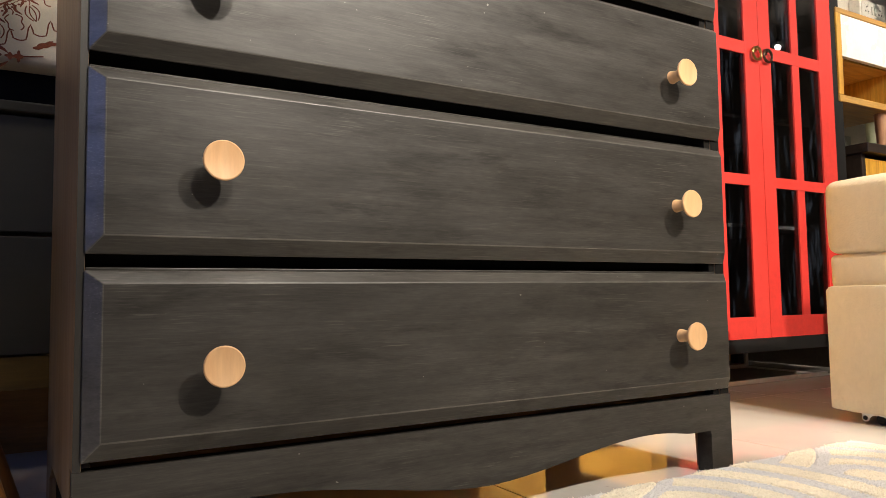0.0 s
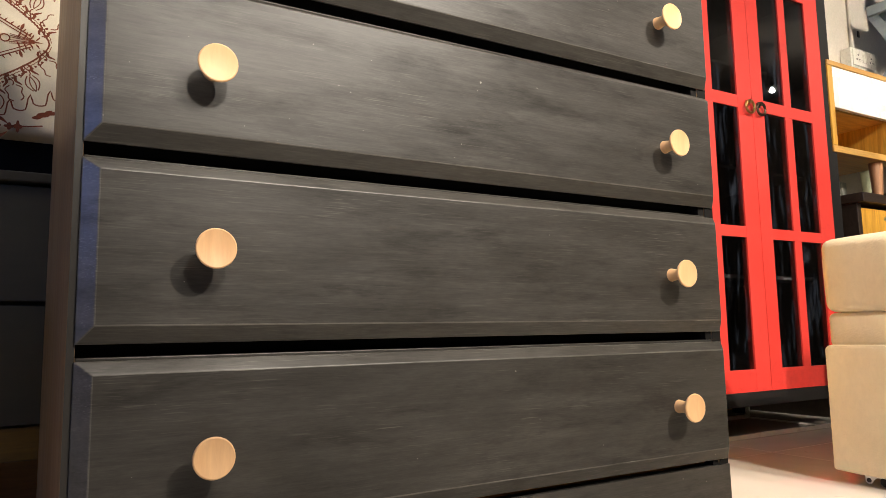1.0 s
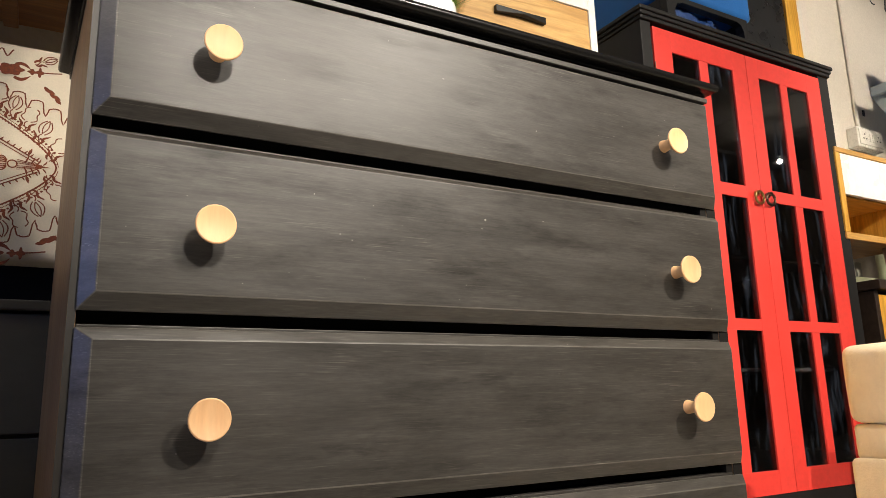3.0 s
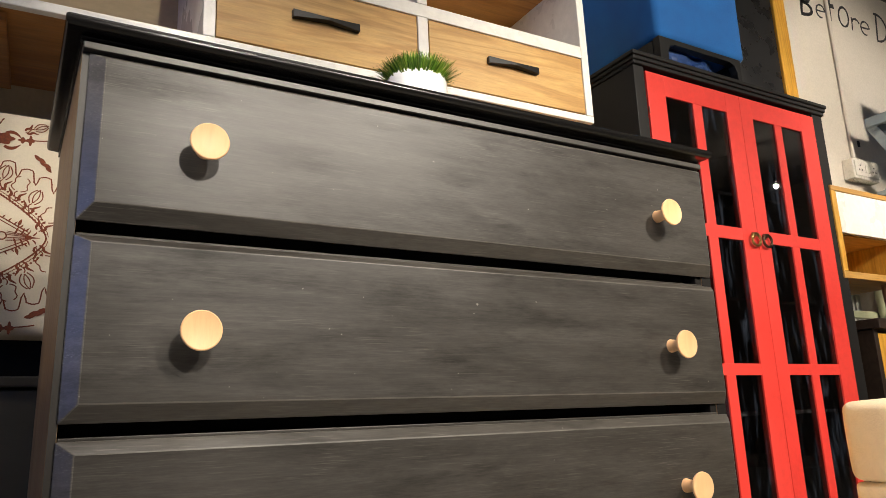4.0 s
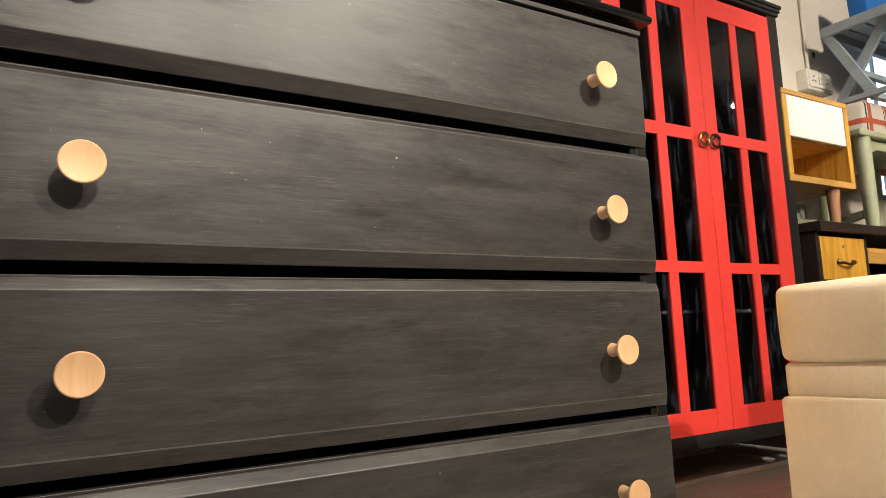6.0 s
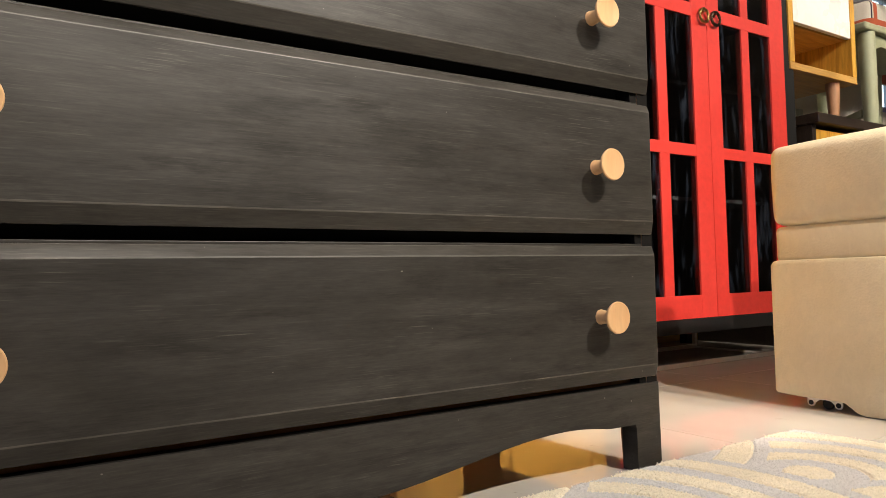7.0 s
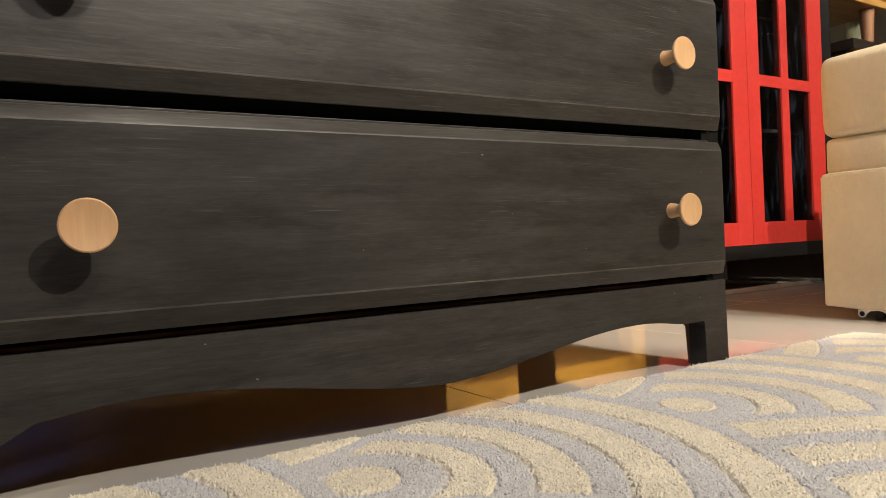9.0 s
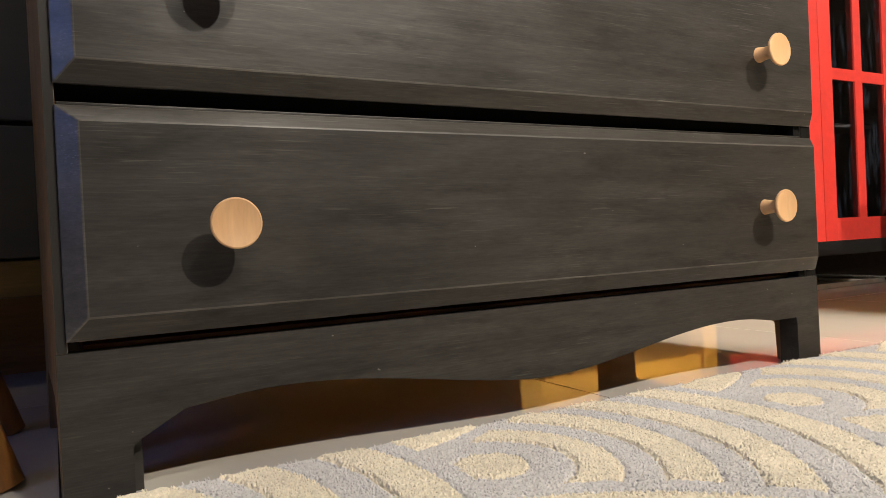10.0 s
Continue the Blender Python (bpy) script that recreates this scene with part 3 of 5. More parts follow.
def chest_of_drawers():
    t = thing("chest_of_drawers", (MID, 0.2, 0.0), "charcoal brush-painted four-drawer wooden chest with beech knobs", "chest of drawers")
    part("apron", prism(apron_outline(), "y", FRONT - 0.001, FRONT + 0.02), CHARCOAL, t, "scalloped base board between the front feet")
    for x0, x1 in ((CL, CL + 0.0085), (CR - 0.02, CR)):
        side = [(FRONT + 0.0005, 0.1272), (FRONT + 0.0005, 0.9715), (BACK, 0.9715), (BACK, 0.0), (BACK - 0.06, 0.0), (BACK - 0.063, 0.055), (BACK - 0.10, 0.078), (FRONT + 0.09, 0.078), (FRONT + 0.056, 0.055), (FRONT + 0.053, 0.0), (FRONT + 0.0205, 0.0), (FRONT + 0.0205, 0.1272)]
        if x0 > MID:
            side = side[:3] + [(BACK, 0.078)] + side[7:]
        part("side_panel", splay(prism(side, "x", x0, x1, 0.001)), SIDE_STAIN, t, "brown-black stained side panel")
    for x0, x1 in ((CL + 0.009, CL + 0.062), (CR - 0.044, CR - 0.0205)):
        part("front_foot_block", box(x0, x1, FRONT + 0.0205, FRONT + 0.030, 0.0, 0.12, 0.001), CHARCOAL_EDGE, t)
    for x0, x1 in ((CL + 0.009, CL + 0.075), (CR - 0.095, CR - 0.042)):
        part("rear_foot", splay(box(x0, x1, BACK - 0.058, BACK - 0.012, 0.0, 0.12, 0.001)), CHARCOAL_EDGE, t)
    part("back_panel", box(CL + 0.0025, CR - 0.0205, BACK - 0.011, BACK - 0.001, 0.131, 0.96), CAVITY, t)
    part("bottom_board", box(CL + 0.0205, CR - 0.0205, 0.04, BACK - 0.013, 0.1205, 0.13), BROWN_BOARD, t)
    # the right stile is near-black, standing for shade at the gap ends
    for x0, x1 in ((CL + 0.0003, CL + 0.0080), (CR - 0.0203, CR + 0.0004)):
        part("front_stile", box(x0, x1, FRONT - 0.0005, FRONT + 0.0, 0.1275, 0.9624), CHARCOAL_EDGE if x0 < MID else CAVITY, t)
    part("top_rail", box(CL + 0.0005, CR - 0.0005, 0.0035, FRONT + 0.02, 0.9628, 0.9712, 0.0008), CHARCOAL_EDGE, t)
    rows = ((0.1365, 0.3285, 0.0135), (0.3455, 0.5395, 0.0125), (0.5565, 0.7515, 0.0085), (0.7675, 0.9605, 0.0065))
    knobs = ((0.165, 0.2275, 0.8855, 0.2295), (0.163, 0.4445, 0.885, 0.437), (0.161, 0.6485, 0.885, 0.6475), (0.161, 0.8605, 0.884, 0.860))
    for (z0, z1, high), (xa, za, xb, zb) in zip(rows, knobs):
        d = part("drawer", drawer_front(z0, z1, high), CHARCOAL, t, "charcoal drawer front with chamfered edges")
        d.data.materials.append(CHARCOAL_WORN)
        d.data.materials.append(CHARCOAL_RUB_LIT)
        knob(xa, za, d)
        knob(xb, zb, d)
    # near-black pieces behind the gaps stand for the shade between drawers
    for z in (0.3285, 0.5395, 0.7515):
        part("drawer_rail", box(CL + 0.009, CR - 0.0205, FRONT + 0.001, FRONT + 0.03, z - 0.008, z + 0.0034, 0.0008), CHARCOAL, t)
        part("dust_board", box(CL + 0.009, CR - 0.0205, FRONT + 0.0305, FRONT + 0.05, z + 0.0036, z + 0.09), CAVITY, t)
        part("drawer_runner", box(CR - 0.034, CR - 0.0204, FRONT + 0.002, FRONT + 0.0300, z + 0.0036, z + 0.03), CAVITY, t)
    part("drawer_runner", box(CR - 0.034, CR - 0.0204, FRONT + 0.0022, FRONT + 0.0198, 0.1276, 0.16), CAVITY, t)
    # moulded top: a flat soffit, a small cove and a rounded nose with a quirk, along front and ends
    prof = [(0.0, 0.9718), (0.10, 0.9718), (0.12, 0.9775), (0.17, 0.9797), (0.30, 0.9803), (0.82, 0.9812), (0.90, 0.9822), (0.97, 0.9848), (1.0, 0.9880), (1.0, 0.9900), (0.98, 0.9920), (0.93, 0.9934), (0.90, 0.9938), (0.88, 0.9950), (0.82, 0.9958), (0.74, 0.9961), (0.0, 0.9962)]
    bm = bmesh.new()
    rings = [[bm.verts.new(p) for p in ((CL - o * 0.019, BACK + 0.005, z), (CL - o * 0.019, FRONT - o * 0.026, z), (CR + o * 0.014, FRONT - o * 0.026, z), (CR + o * 0.014, BACK + 0.005, z))] for o, z in prof]
    for p, q in zip(rings, rings[1:]):
        for i in range(4):
            j = (i + 1) % 4
            bm.faces.new((p[i], p[j], q[j], q[i]))
    bm.faces.new(rings[0][::-1])
    bm.faces.new(rings[-1])
    part("top", splay(bm), CHARCOAL_TOP, t, "moulded top with a rounded nose, near-black for its shaded soffit", smooth=True)
    return t


chest_of_drawers()


# ---- potted grass on the chest ----
def potted_grass(x, y, z):
    t = thing("potted_grass", (x, y, z), "round white pot of bright green plastic grass", "plant")
    prof = [(0.0, 0.0), (0.033, 0.0), (0.041, 0.006), (0.047, 0.024), (0.0487, 0.044), (0.0482, 0.062), (0.0462, 0.073), (0.0442, 0.0745), (0.043, 0.072), (0.042, 0.059), (0.0, 0.057)]
    part("pot", lathe(prof, 40, Matrix.Translation((x, y, z))), CERAMIC, t, "glossy white ceramic pot", smooth=True)
    rng = random.Random(5)
    bm = bmesh.new()
    for _ in range(2400):
        a, r = rng.uniform(0, 2 * math.pi), 0.044 * math.sqrt(rng.random())
        lean = r / 0.044 * rng.uniform(0.2, 0.95) + rng.uniform(-0.2, 0.2)
        long = rng.uniform(0.026, 0.046) * (1.0 - 0.22 * (r / 0.044) ** 2)
        d = Vector((math.cos(a), math.sin(a), 0))
        w = Vector((-d.y, d.x, 0)) * rng.uniform(0.0009, 0.0016)
        p = Vector((x, y, z + 0.064)) + d * r
        prev = [bm.verts.new(p - w), bm.verts.new(p + w)]
        for k in range(1, 4):
            s = k / 3
            q = p + d * long * (math.sin(lean) * s + 0.18 * lean * s * s) + Vector((0, 0, long * (math.cos(lean) * s - 0.10 * lean * s * s)))
            ww = w * (1 - 0.85 * s)
            nxt = [bm.verts.new(q - ww), bm.verts.new(q + ww)]
            bm.faces.new((prev[0], prev[1], nxt[1], nxt[0]))
            prev = nxt
    tagged(part("grass_blades", bm, GRASS, t, "dense tuft of thin green blades"), kind="stuff")
    return t


potted_grass(0.497, 0.105, 0.9962)


# ---- rug ----
RX0, RX1, RY0, RY1, RZ = -0.75, 1.345, -1.75, -0.018, 0.019


def rug_figure(x, y):
    """How far a place lies inside a cream band: overlapping discs of rings, row by row."""
    step, rows = 0.380, 0.39
    # the figure is woven 2.7 degrees out of square with the edge
    u, v = x - 0.2975, y + 0.859
    x, y = 0.2975 + u * math.cos(0.0471) - v * math.sin(0.0471), -0.881 + u * math.sin(0.0471) + v * math.cos(0.0471)
    wob = noise.noise(Vector((x * 5, y * 5, 3.0))) * 0.008
    best = None
    for r in range(-1, 7):
        cy = -0.156 - rows * r
        off = 0.316 + (0.252 if r % 2 else 0.0)
        k0 = math.floor((x - off) / step)
        for k in range(k0 - 1, k0 + 3):
            cx = off + step * k
            d = math.hypot(x - cx, (y - cy)) + wob
            if d < 0.352 and (best is None or cx < best[0]):
                best = (cx, d)
    if best is None:
        return -1.0
    d = best[1]
    value = 0.031 - d
    for c, half in ((0.088, 0.0185), (0.157, 0.0205), (0.228, 0.021), (0.307, 0.0225)):
        value = max(value, half - abs(d - c))
    return max(-1.0, min(1.0, value / 0.0032))


def rug():
    t = thing("rug", ((RX0 + RX1) / 2, (RY0 + RY1) / 2, 0.0), "grey and cream carved-pile rug with overlapping ring bands", "rug")
    part("backing", box(RX0 - 0.006, RX1 + 0.006, RY0 - 0.006, RY1 + 0.003, 0.0005, 0.0105, 0.003), RUG_BACK, t, "white woven backing of the rug")
    # ground of the pile
    near = (-0.1, RX1, -0.62, RY1)
    bm = bmesh.new()
    lay = bm.verts.layers.float.new("figure")
    nx, ny = 300, 130
    grid = []
    for j in range(ny + 1):
        row = []
        for i in range(nx + 1):
            x, y = near[0] + (near[1] - near[0]) * i / nx, near[2] + (near[3] - near[2]) * j / ny
            f = rug_figure(x, y)
            z = RZ - 0.0026 + 0.0006 * f - 0.0034 * (1 - f * f) + 0.0012 * noise.noise(Vector((x * 160, y * 160, 0)))
            if min(x - RX0, RX1 - x, RY1 - y) < 0.003:
                z -= 0.006
            v = bm.verts.new((x, y, z))
            v[lay] = f
            row.append(v)
        grid.append(row)
    for a, b in zip(grid, grid[1:]):
        for i in range(nx):
            bm.faces.new((a[i], a[i + 1], b[i + 1], b[i]))
    part("ground_weave", bm, RUG, t)
    bm = bmesh.new()
    lay = bm.verts.layers.float.new("figure")
    for x0, x1, y0, y1, c in ((RX0, RX1, RY0, near[2], 60), (RX0, near[0], near[2], RY1, 30)):
        pts = [[bm.verts.new((x0 + (x1 - x0) * i / c, y0 + (y1 - y0) * j / c, RZ - 0.003)) for i in range(c + 1)] for j in range(c + 1)]
        for row in pts:
            for v in row:
                v[lay] = rug_figure(v.co.x, v.co.y)
        for a, b in zip(pts, pts[1:]):
            for i in range(c):
                bm.faces.new((a[i], a[i + 1], b[i + 1], b[i]))
    part("outer_weave", bm, RUG, t)
    # tufts
    rng = random.Random(11)
    verts, faces, figs = [], [], []
    pitch = 0.0030
    y = near[2]
    while y < RY1 - 0.001:
        x = near[0]
        fine = 1.0 if y > -0.45 else 1.25
        while x < RX1 - 0.001:
            px, py = x + rng.uniform(-0.45, 0.45) * pitch, y + rng.uniform(-0.45, 0.45) * pitch
            f = rug_figure(px, py)
            h = RZ - 0.0012 + 0.0006 * f - 0.0034 * (1 - f * f) + rng.uniform(-0.0007, 0.0005)
            r = rng.uniform(0.0018, 0.0026) * fine
            lx, ly = rng.uniform(-0.0014, 0.0014), rng.uniform(-0.0014, 0.0014)
            if py > RY1 - 0.010:
                ly += rng.uniform(0.0, 0.004)
                h -= rng.uniform(0.0, 0.003)
            a0 = rng.uniform(0, 2.1)
            n0 = len(verts)
            for k in range(3):
                a = a0 + 2.0944 * k
                verts.append((px + r * math.cos(a), py + r * math.sin(a), RZ - 0.009))
            for k in range(3):
                a = a0 + 0.5 + 2.0944 * k
                verts.append((px + lx * 0.6 + r * 0.72 * math.cos(a), py + ly * 0.6 + r * 0.72 * math.sin(a), h - 0.0016))
            verts.append((px + lx, py + ly, h + 0.0004))
            for k in range(3):
                j = (k + 1) % 3
                faces.append((n0 + k, n0 + j, n0 + 3 + j, n0 + 3 + k))
                faces.append((n0 + 3 + k, n0 + 3 + j, n0 + 6))
            figs += [f] * 7
            x += pitch * fine
        y += pitch * fine
    me = bpy.data.meshes.new("tufted_face")
    me.from_pydata(verts, [], faces)
    at = me.attributes.new("figure", "FLOAT", "POINT")
    at.data.foreach_set("value", figs)
    me.polygons.foreach_set("use_smooth", [True] * len(faces))
    me.materials.append(RUG)
    ob = new("tufted_face", me)
    ob.parent = t
    ob.matrix_parent_inverse = Matrix.Translation(-BASE[t.name])
    tagged(ob, "short soft wool tufts", kind="stuff")
    t.rotation_euler = (0, 0, radians(0.8))


rug()

# ---- red glazed cabinet ----
CY = 0.685  # face of the doors
KX0, KX1 = 1.594, 2.578
ROWS_Z = ((0.216, 0.644), (0.680, 1.085), (1.127, 1.544))
DOORS = ((1.642, 2.0895, (1.723, 1.849), (1.892, 2.016)), (2.0915, 2.5135, (2.153, 2.272), (2.312, 2.431)))


def ring_pull(x, z, y, material, parent, label):
    rings = tube([(x + 0.021 * math.sin(a), y - 0.012, z - 0.004 + 0.021 * math.cos(a)) for a in [2 * math.pi * k / 28 for k in range(28)]], 0.0048, 8, True)
    lathe_m = Matrix.Translation((x, y, z + 0.012)) @ Matrix.Rotation(radians(90), 4, "X")
    join(rings, lathe([(0.0, 0.0), (0.011, 0.0), (0.010, 0.004), (0.006, 0.006), (0.0055, 0.014), (0.0, 0.0155)], 16, lathe_m))
    return part("ring_pull", rings, material, parent, label, smooth=True)


def glazed_cabinet():
    t = thing("glazed_cabinet", ((KX0 + KX1) / 2, 0.95, 0.0), "tall black cabinet with two red glazed lattice doors", "cabinet")
    back = 1.20
    part("side_panel", box(KX0, KX0 + 0.045, CY + 0.004, back, 0.145, 1.632, 0.0015), BLACK, t)
    part("side_panel", box(KX1 - 0.062, KX1, CY + 0.004, back, 0.145, 1.632, 0.0015), BLACK, t)
    # near-black back: the dimness behind the panes is put into its colour
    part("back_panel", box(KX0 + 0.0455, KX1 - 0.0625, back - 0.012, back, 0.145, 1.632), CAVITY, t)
    part("top_board", box(KX0 + 0.0455, KX1 - 0.0625, CY + 0.03, back - 0.0125, 1.60, 1.632), BLACK, t)
    part("base_rail", box(KX0 - 0.004, KX1 + 0.004, CY - 0.002, back, 0.102, 0.1445, 0.002), BLACK, t)
    for x in (KX0 + 0.002, KX1 - 0.040):
        for y in (CY + 0.006, back - 0.045):
            part("foot", box(x, x + 0.038, y, y + 0.038, 0.0, 0.1015, 0.002), BLACK, t)
    for z in (0.518, 0.90, 1.28):
        part("shelf_board", box(KX0 + 0.046, KX1 - 0.063, CY + 0.10, back - 0.0125, z, z + 0.012, 0.001), WENGE, t)
    part("shelf_edge", box(KX0 + 0.046, KX1 - 0.063, CY + 0.094, CY + 0.0995, 0.518, 0.530), WHITE_PAINT, t, "pale edge of the lowest shelf")
    # stepped cornice
    for out, z0, z1 in ((0.005, 1.6325, 1.646), (0.010, 1.6465, 1.660), (0.015, 1.6605, 1.675)):
        part("cornice_step", box(KX0 - out, KX1 + out, CY - out, back, z0, z1, 0.003), BLACK, t)
    for k, (x0, x1, a, b) in enumerate(DOORS):
        z0, z1 = 0.146, 1.618
        y0, y1 = CY, CY + 0.024
        d = part("door", box(x0, a[0], y0, y1, z0, z1, 0.0006), RED, t, "red-painted lattice door")
        me_parts = [box(b[1], x1, y0, y1, z0, z1, 0.0006)]
        for za, zb in ((z0, ROWS_Z[0][0]), (ROWS_Z[0][1], ROWS_Z[1][0]), (ROWS_Z[1][1], ROWS_Z[2][0]), (ROWS_Z[2][1], z1)):
            me_parts.append(box(a[0] - 0.0005, b[1] + 0.0005, y0 + 0.0004, y1, za, zb, 0.0006))
        names = ["stile", "rail", "rail", "rail", "rail"]
        for nm, bm in zip(names, me_parts):
            part(nm, bm, RED, d)
        for za, zb in ROWS_Z:
            part("glazing_bar", box(a[1], b[0], y0 + 0.0008, y1, za, zb, 0.0006), RED, d)
        for p in (a, b):
            for za, zb in ROWS_Z:
                g = part("pane", box(p[0] - 0.004, p[1] + 0.004, y0 + 0.0055, y0 + 0.0085, za - 0.004, zb + 0.004), GLASS, d, "dark smeared glass pane")
                g.visible_shadow = False
        if k == 0:
            ring_pull(2.064, 1.094, y0, BRASS, d, "bright brass ring pull")
            for z in (1.47, 0.95, 0.30):
                part("hinge", tube([(x0 - 0.001, y0 - 0.001, z), (x0 - 0.001, y0 - 0.001, z + 0.022)], 0.0018, 8), BRONZE, d, "small bronze hinge")
        else:
            ring_pull(2.122, 1.094, y0, BRONZE, d, "dark bronze ring pull")
    return t


glazed_cabinet()


def lit_floor_bars():
    t = thing("lit_floor_bars", (2.03, 0.87, 0.0), "thin white bars under the black cabinet, standing for a lit strip of floor", "frame")
    # white bars stand in for a strip of lit floor
    x0, x1, y0, y1, w = 1.66, 2.418, 0.712, 1.04, 0.013
    for y in (y0, y1):
        part("bar", box(x0, x1, y - w, y, 0.0005, 0.014, 0.001), WHITE_PAINT, t)
    for x in (x0 - w, x1):
        part("bar", box(x, x + w, y0 - w, y1, 0.0005, 0.006, 0.001), WHITE_PAINT, t)
        part("post", box(x, x + w, y1 - w, y1, 0.0065, 0.1015, 0.002), WHITE_PAINT, t)


lit_floor_bars()


# ---- blue lounge chair on the cabinet ----
def blue_chair():
    t = thing("lounge_chair", (2.03, 0.95, 1.675), "blue velvet lounge chair on a black frame, stored on a cabinet", "chair")
    x0, x1, y0, y1, zb = 1.80, 2.262, 0.755, 1.235, 1.822
    part("seat", cushion(x0, x1, y0, y1, zb, 2.34, 0.008, 0.022, 8, 3), BLUE_FABRIC, t, "bright blue velvet body", smooth=True)
    for y in (y0 + 0.004, y1 - 0.05):
        outline = [(x0 + 0.008, 1.6752), (x0 + 0.008, zb + 0.004), (x1 - 0.03, zb + 0.004), (x1 - 0.03, 1.6752), (x1 - 0.050, 1.6752), (x1 - 0.052, zb - 0.05), (x1 - 0.065, zb - 0.025), (x1 - 0.09, zb - 0.016), (x0 + 0.085, zb - 0.016), (x0 + 0.06, zb - 0.025), (x0 + 0.048, zb - 0.05), (x0 + 0.046, 1.6752)]
        part("leg_frame", prism(outline, "y", y, y + 0.03, 0.001), BLACK, t)
    for x in (x0 + 0.0085, x1 - 0.0445):
        outline = [(y0 + 0.036, 1.6756), (y0 + 0.036, zb - 0.0005), (y1 - 0.052, zb - 0.0005), (y1 - 0.052, 1.6756), (y1 - 0.075, 1.6756), (y1 - 0.08, zb - 0.06), (y1 - 0.11, zb - 0.03), (y0 + 0.095, zb - 0.03), (y0 + 0.064, zb - 0.06), (y0 + 0.060, 1.6756)]
        part("side_frame", prism(outline, "x", x, x + 0.014, 0.001), BLACK, t)
    bm = cushion(x0 + 0.055, x1 - 0.11, y0 + 0.045, y1 - 0.09, 1.70, zb - 0.018, 0.02, 0.02, 22, 8)
    for v in bm.verts:
        v.co += 0.022 * noise.noise_vector(v.co * 16) + 0.010 * noise.noise_vector(v.co * 43)
        v.co.z = min(v.co.z, zb - 0.002)
    part("cover_cloth", bm, NAVY, t, "crumpled navy dust cover under the seat", smooth=True)


blue_chair()


# ---- white shelf unit on the wooden cupboard ----
def shelf_unit():
    t = thing("shelf_unit", (1.364, 0.82, 1.352), "white-edged shelf unit with oak drawers and open cells", "shelf unit")
    y0, y1 = 0.642, 1.03
    zs = (1.366, 1.387, 1.569, 1.606, 1.86, 1.895)
    xl, xr = -0.86, 1.364
    part("bottom_edge", box(xl, xr, y0, y0 + 0.02, zs[0], zs[1], 0.002), WHITE_PAINT, t, "white front edge")
    part("bottom_board", box(xl, xr, y0 + 0.0205, y1, zs[0] + 0.004, zs[1] - 0.004, 0.001), BROWN_BOARD, t, "brown board underside")
    for x in (-0.13, 1.12):
        part("batten", box(x, x + 0.03, y0 + 0.04, y1 - 0.02, zs[0] - 0.016, zs[0] + 0.0035, 0.001), BROWN_BOARD, t)
    part("foot", lathe([(0, 0), (0.012, 0), (0.015, 0.044), (0, 0.044)], 16, Matrix.Translation((1.33, 0.72, 1.3252))), COPPER_WOOD, t)
    part("middle_shelf", box(0.262, xr - 0.026, y0, y1 - 0.0105, zs[2], zs[3], 0.002), WHITE_PAINT, t)
    part("top_board", box(xl, xr, y0, y1, zs[4], zs[5], 0.002), WHITE_PAINT, t)
    part("underlay", box(0.262 + 0.028, xr - 0.027, y0 + 0.022, y1 - 0.012, zs[4] - 0.012, zs[4] - 0.0005), BROWN_BOARD, t, "brown inner top board")
    part("back_panel", box(xl + 0.003, xr - 0.003, y1 - 0.01, y1 - 0.002, zs[1] + 0.0005, zs[4] - 0.013), BEIGE_BOARD, t, "beige back panel")
    for x0, x1, za in ((xl, xl + 0.026, zs[1]), (0.262, 0.288, zs[1]), (xr - 0.026, xr, zs[1])):
        part("upright", box(x0, x1, y0, y1 - 0.0105, za + 0.0003, zs[4] - 0.0003, 0.002), WHITE_PAINT, t)
    part("upright", box(0.792, 0.822, y0, y1 - 0.0105, zs[1] + 0.0003, zs[2] - 0.0003, 0.002), WHITE_PAINT, t)
    part("upright", box(0.792, 0.822, y0, y1 - 0.0105, zs[3] + 0.0003, zs[4] - 0.0003, 0.002), WHITE_PAINT, t)
    for x0, x1 in ((0.290, 0.789), (0.825, 1.335)):
        d = part("drawer", box(x0, x1, y0 + 0.001, y0 + 0.02, zs[1] + 0.004, zs[2] - 0.004, 0.0012), OAK, t, "grained oak drawer front")
        xm, zm = (x0 + x1) / 2 + 0.003, (zs[1] + zs[2]) / 2 + 0.008
        bm = bmesh.new()
        half, hz = 0.083, 0.0095
        rows = []
        for x, out, hh in ((xm - half, 0.012, hz), (xm, 0.020, hz * 0.35), (xm + half, 0.012, hz)):
            rows.append([bm.verts.new(p) for p in ((x, y0 + 0.0005, zm - hh), (x, y0 - out, zm - hh), (x, y0 - out, zm + hh), (x, y0 + 0.0005, zm + hh))])
        for p, q in zip(rows, rows[1:]):
            for i in range(4):
                bm.faces.new((p[i], p[(i + 1) % 4], q[(i + 1) % 4], q[i]))
        bm.faces.new(rows[0][::-1])
        bm.faces.new(rows[-1])
        part("handle", bm, IRON, d, "black faceted bow-tie iron handle")
    t.rotation_euler = (0, radians(-0.75), 0)


shelf_unit()


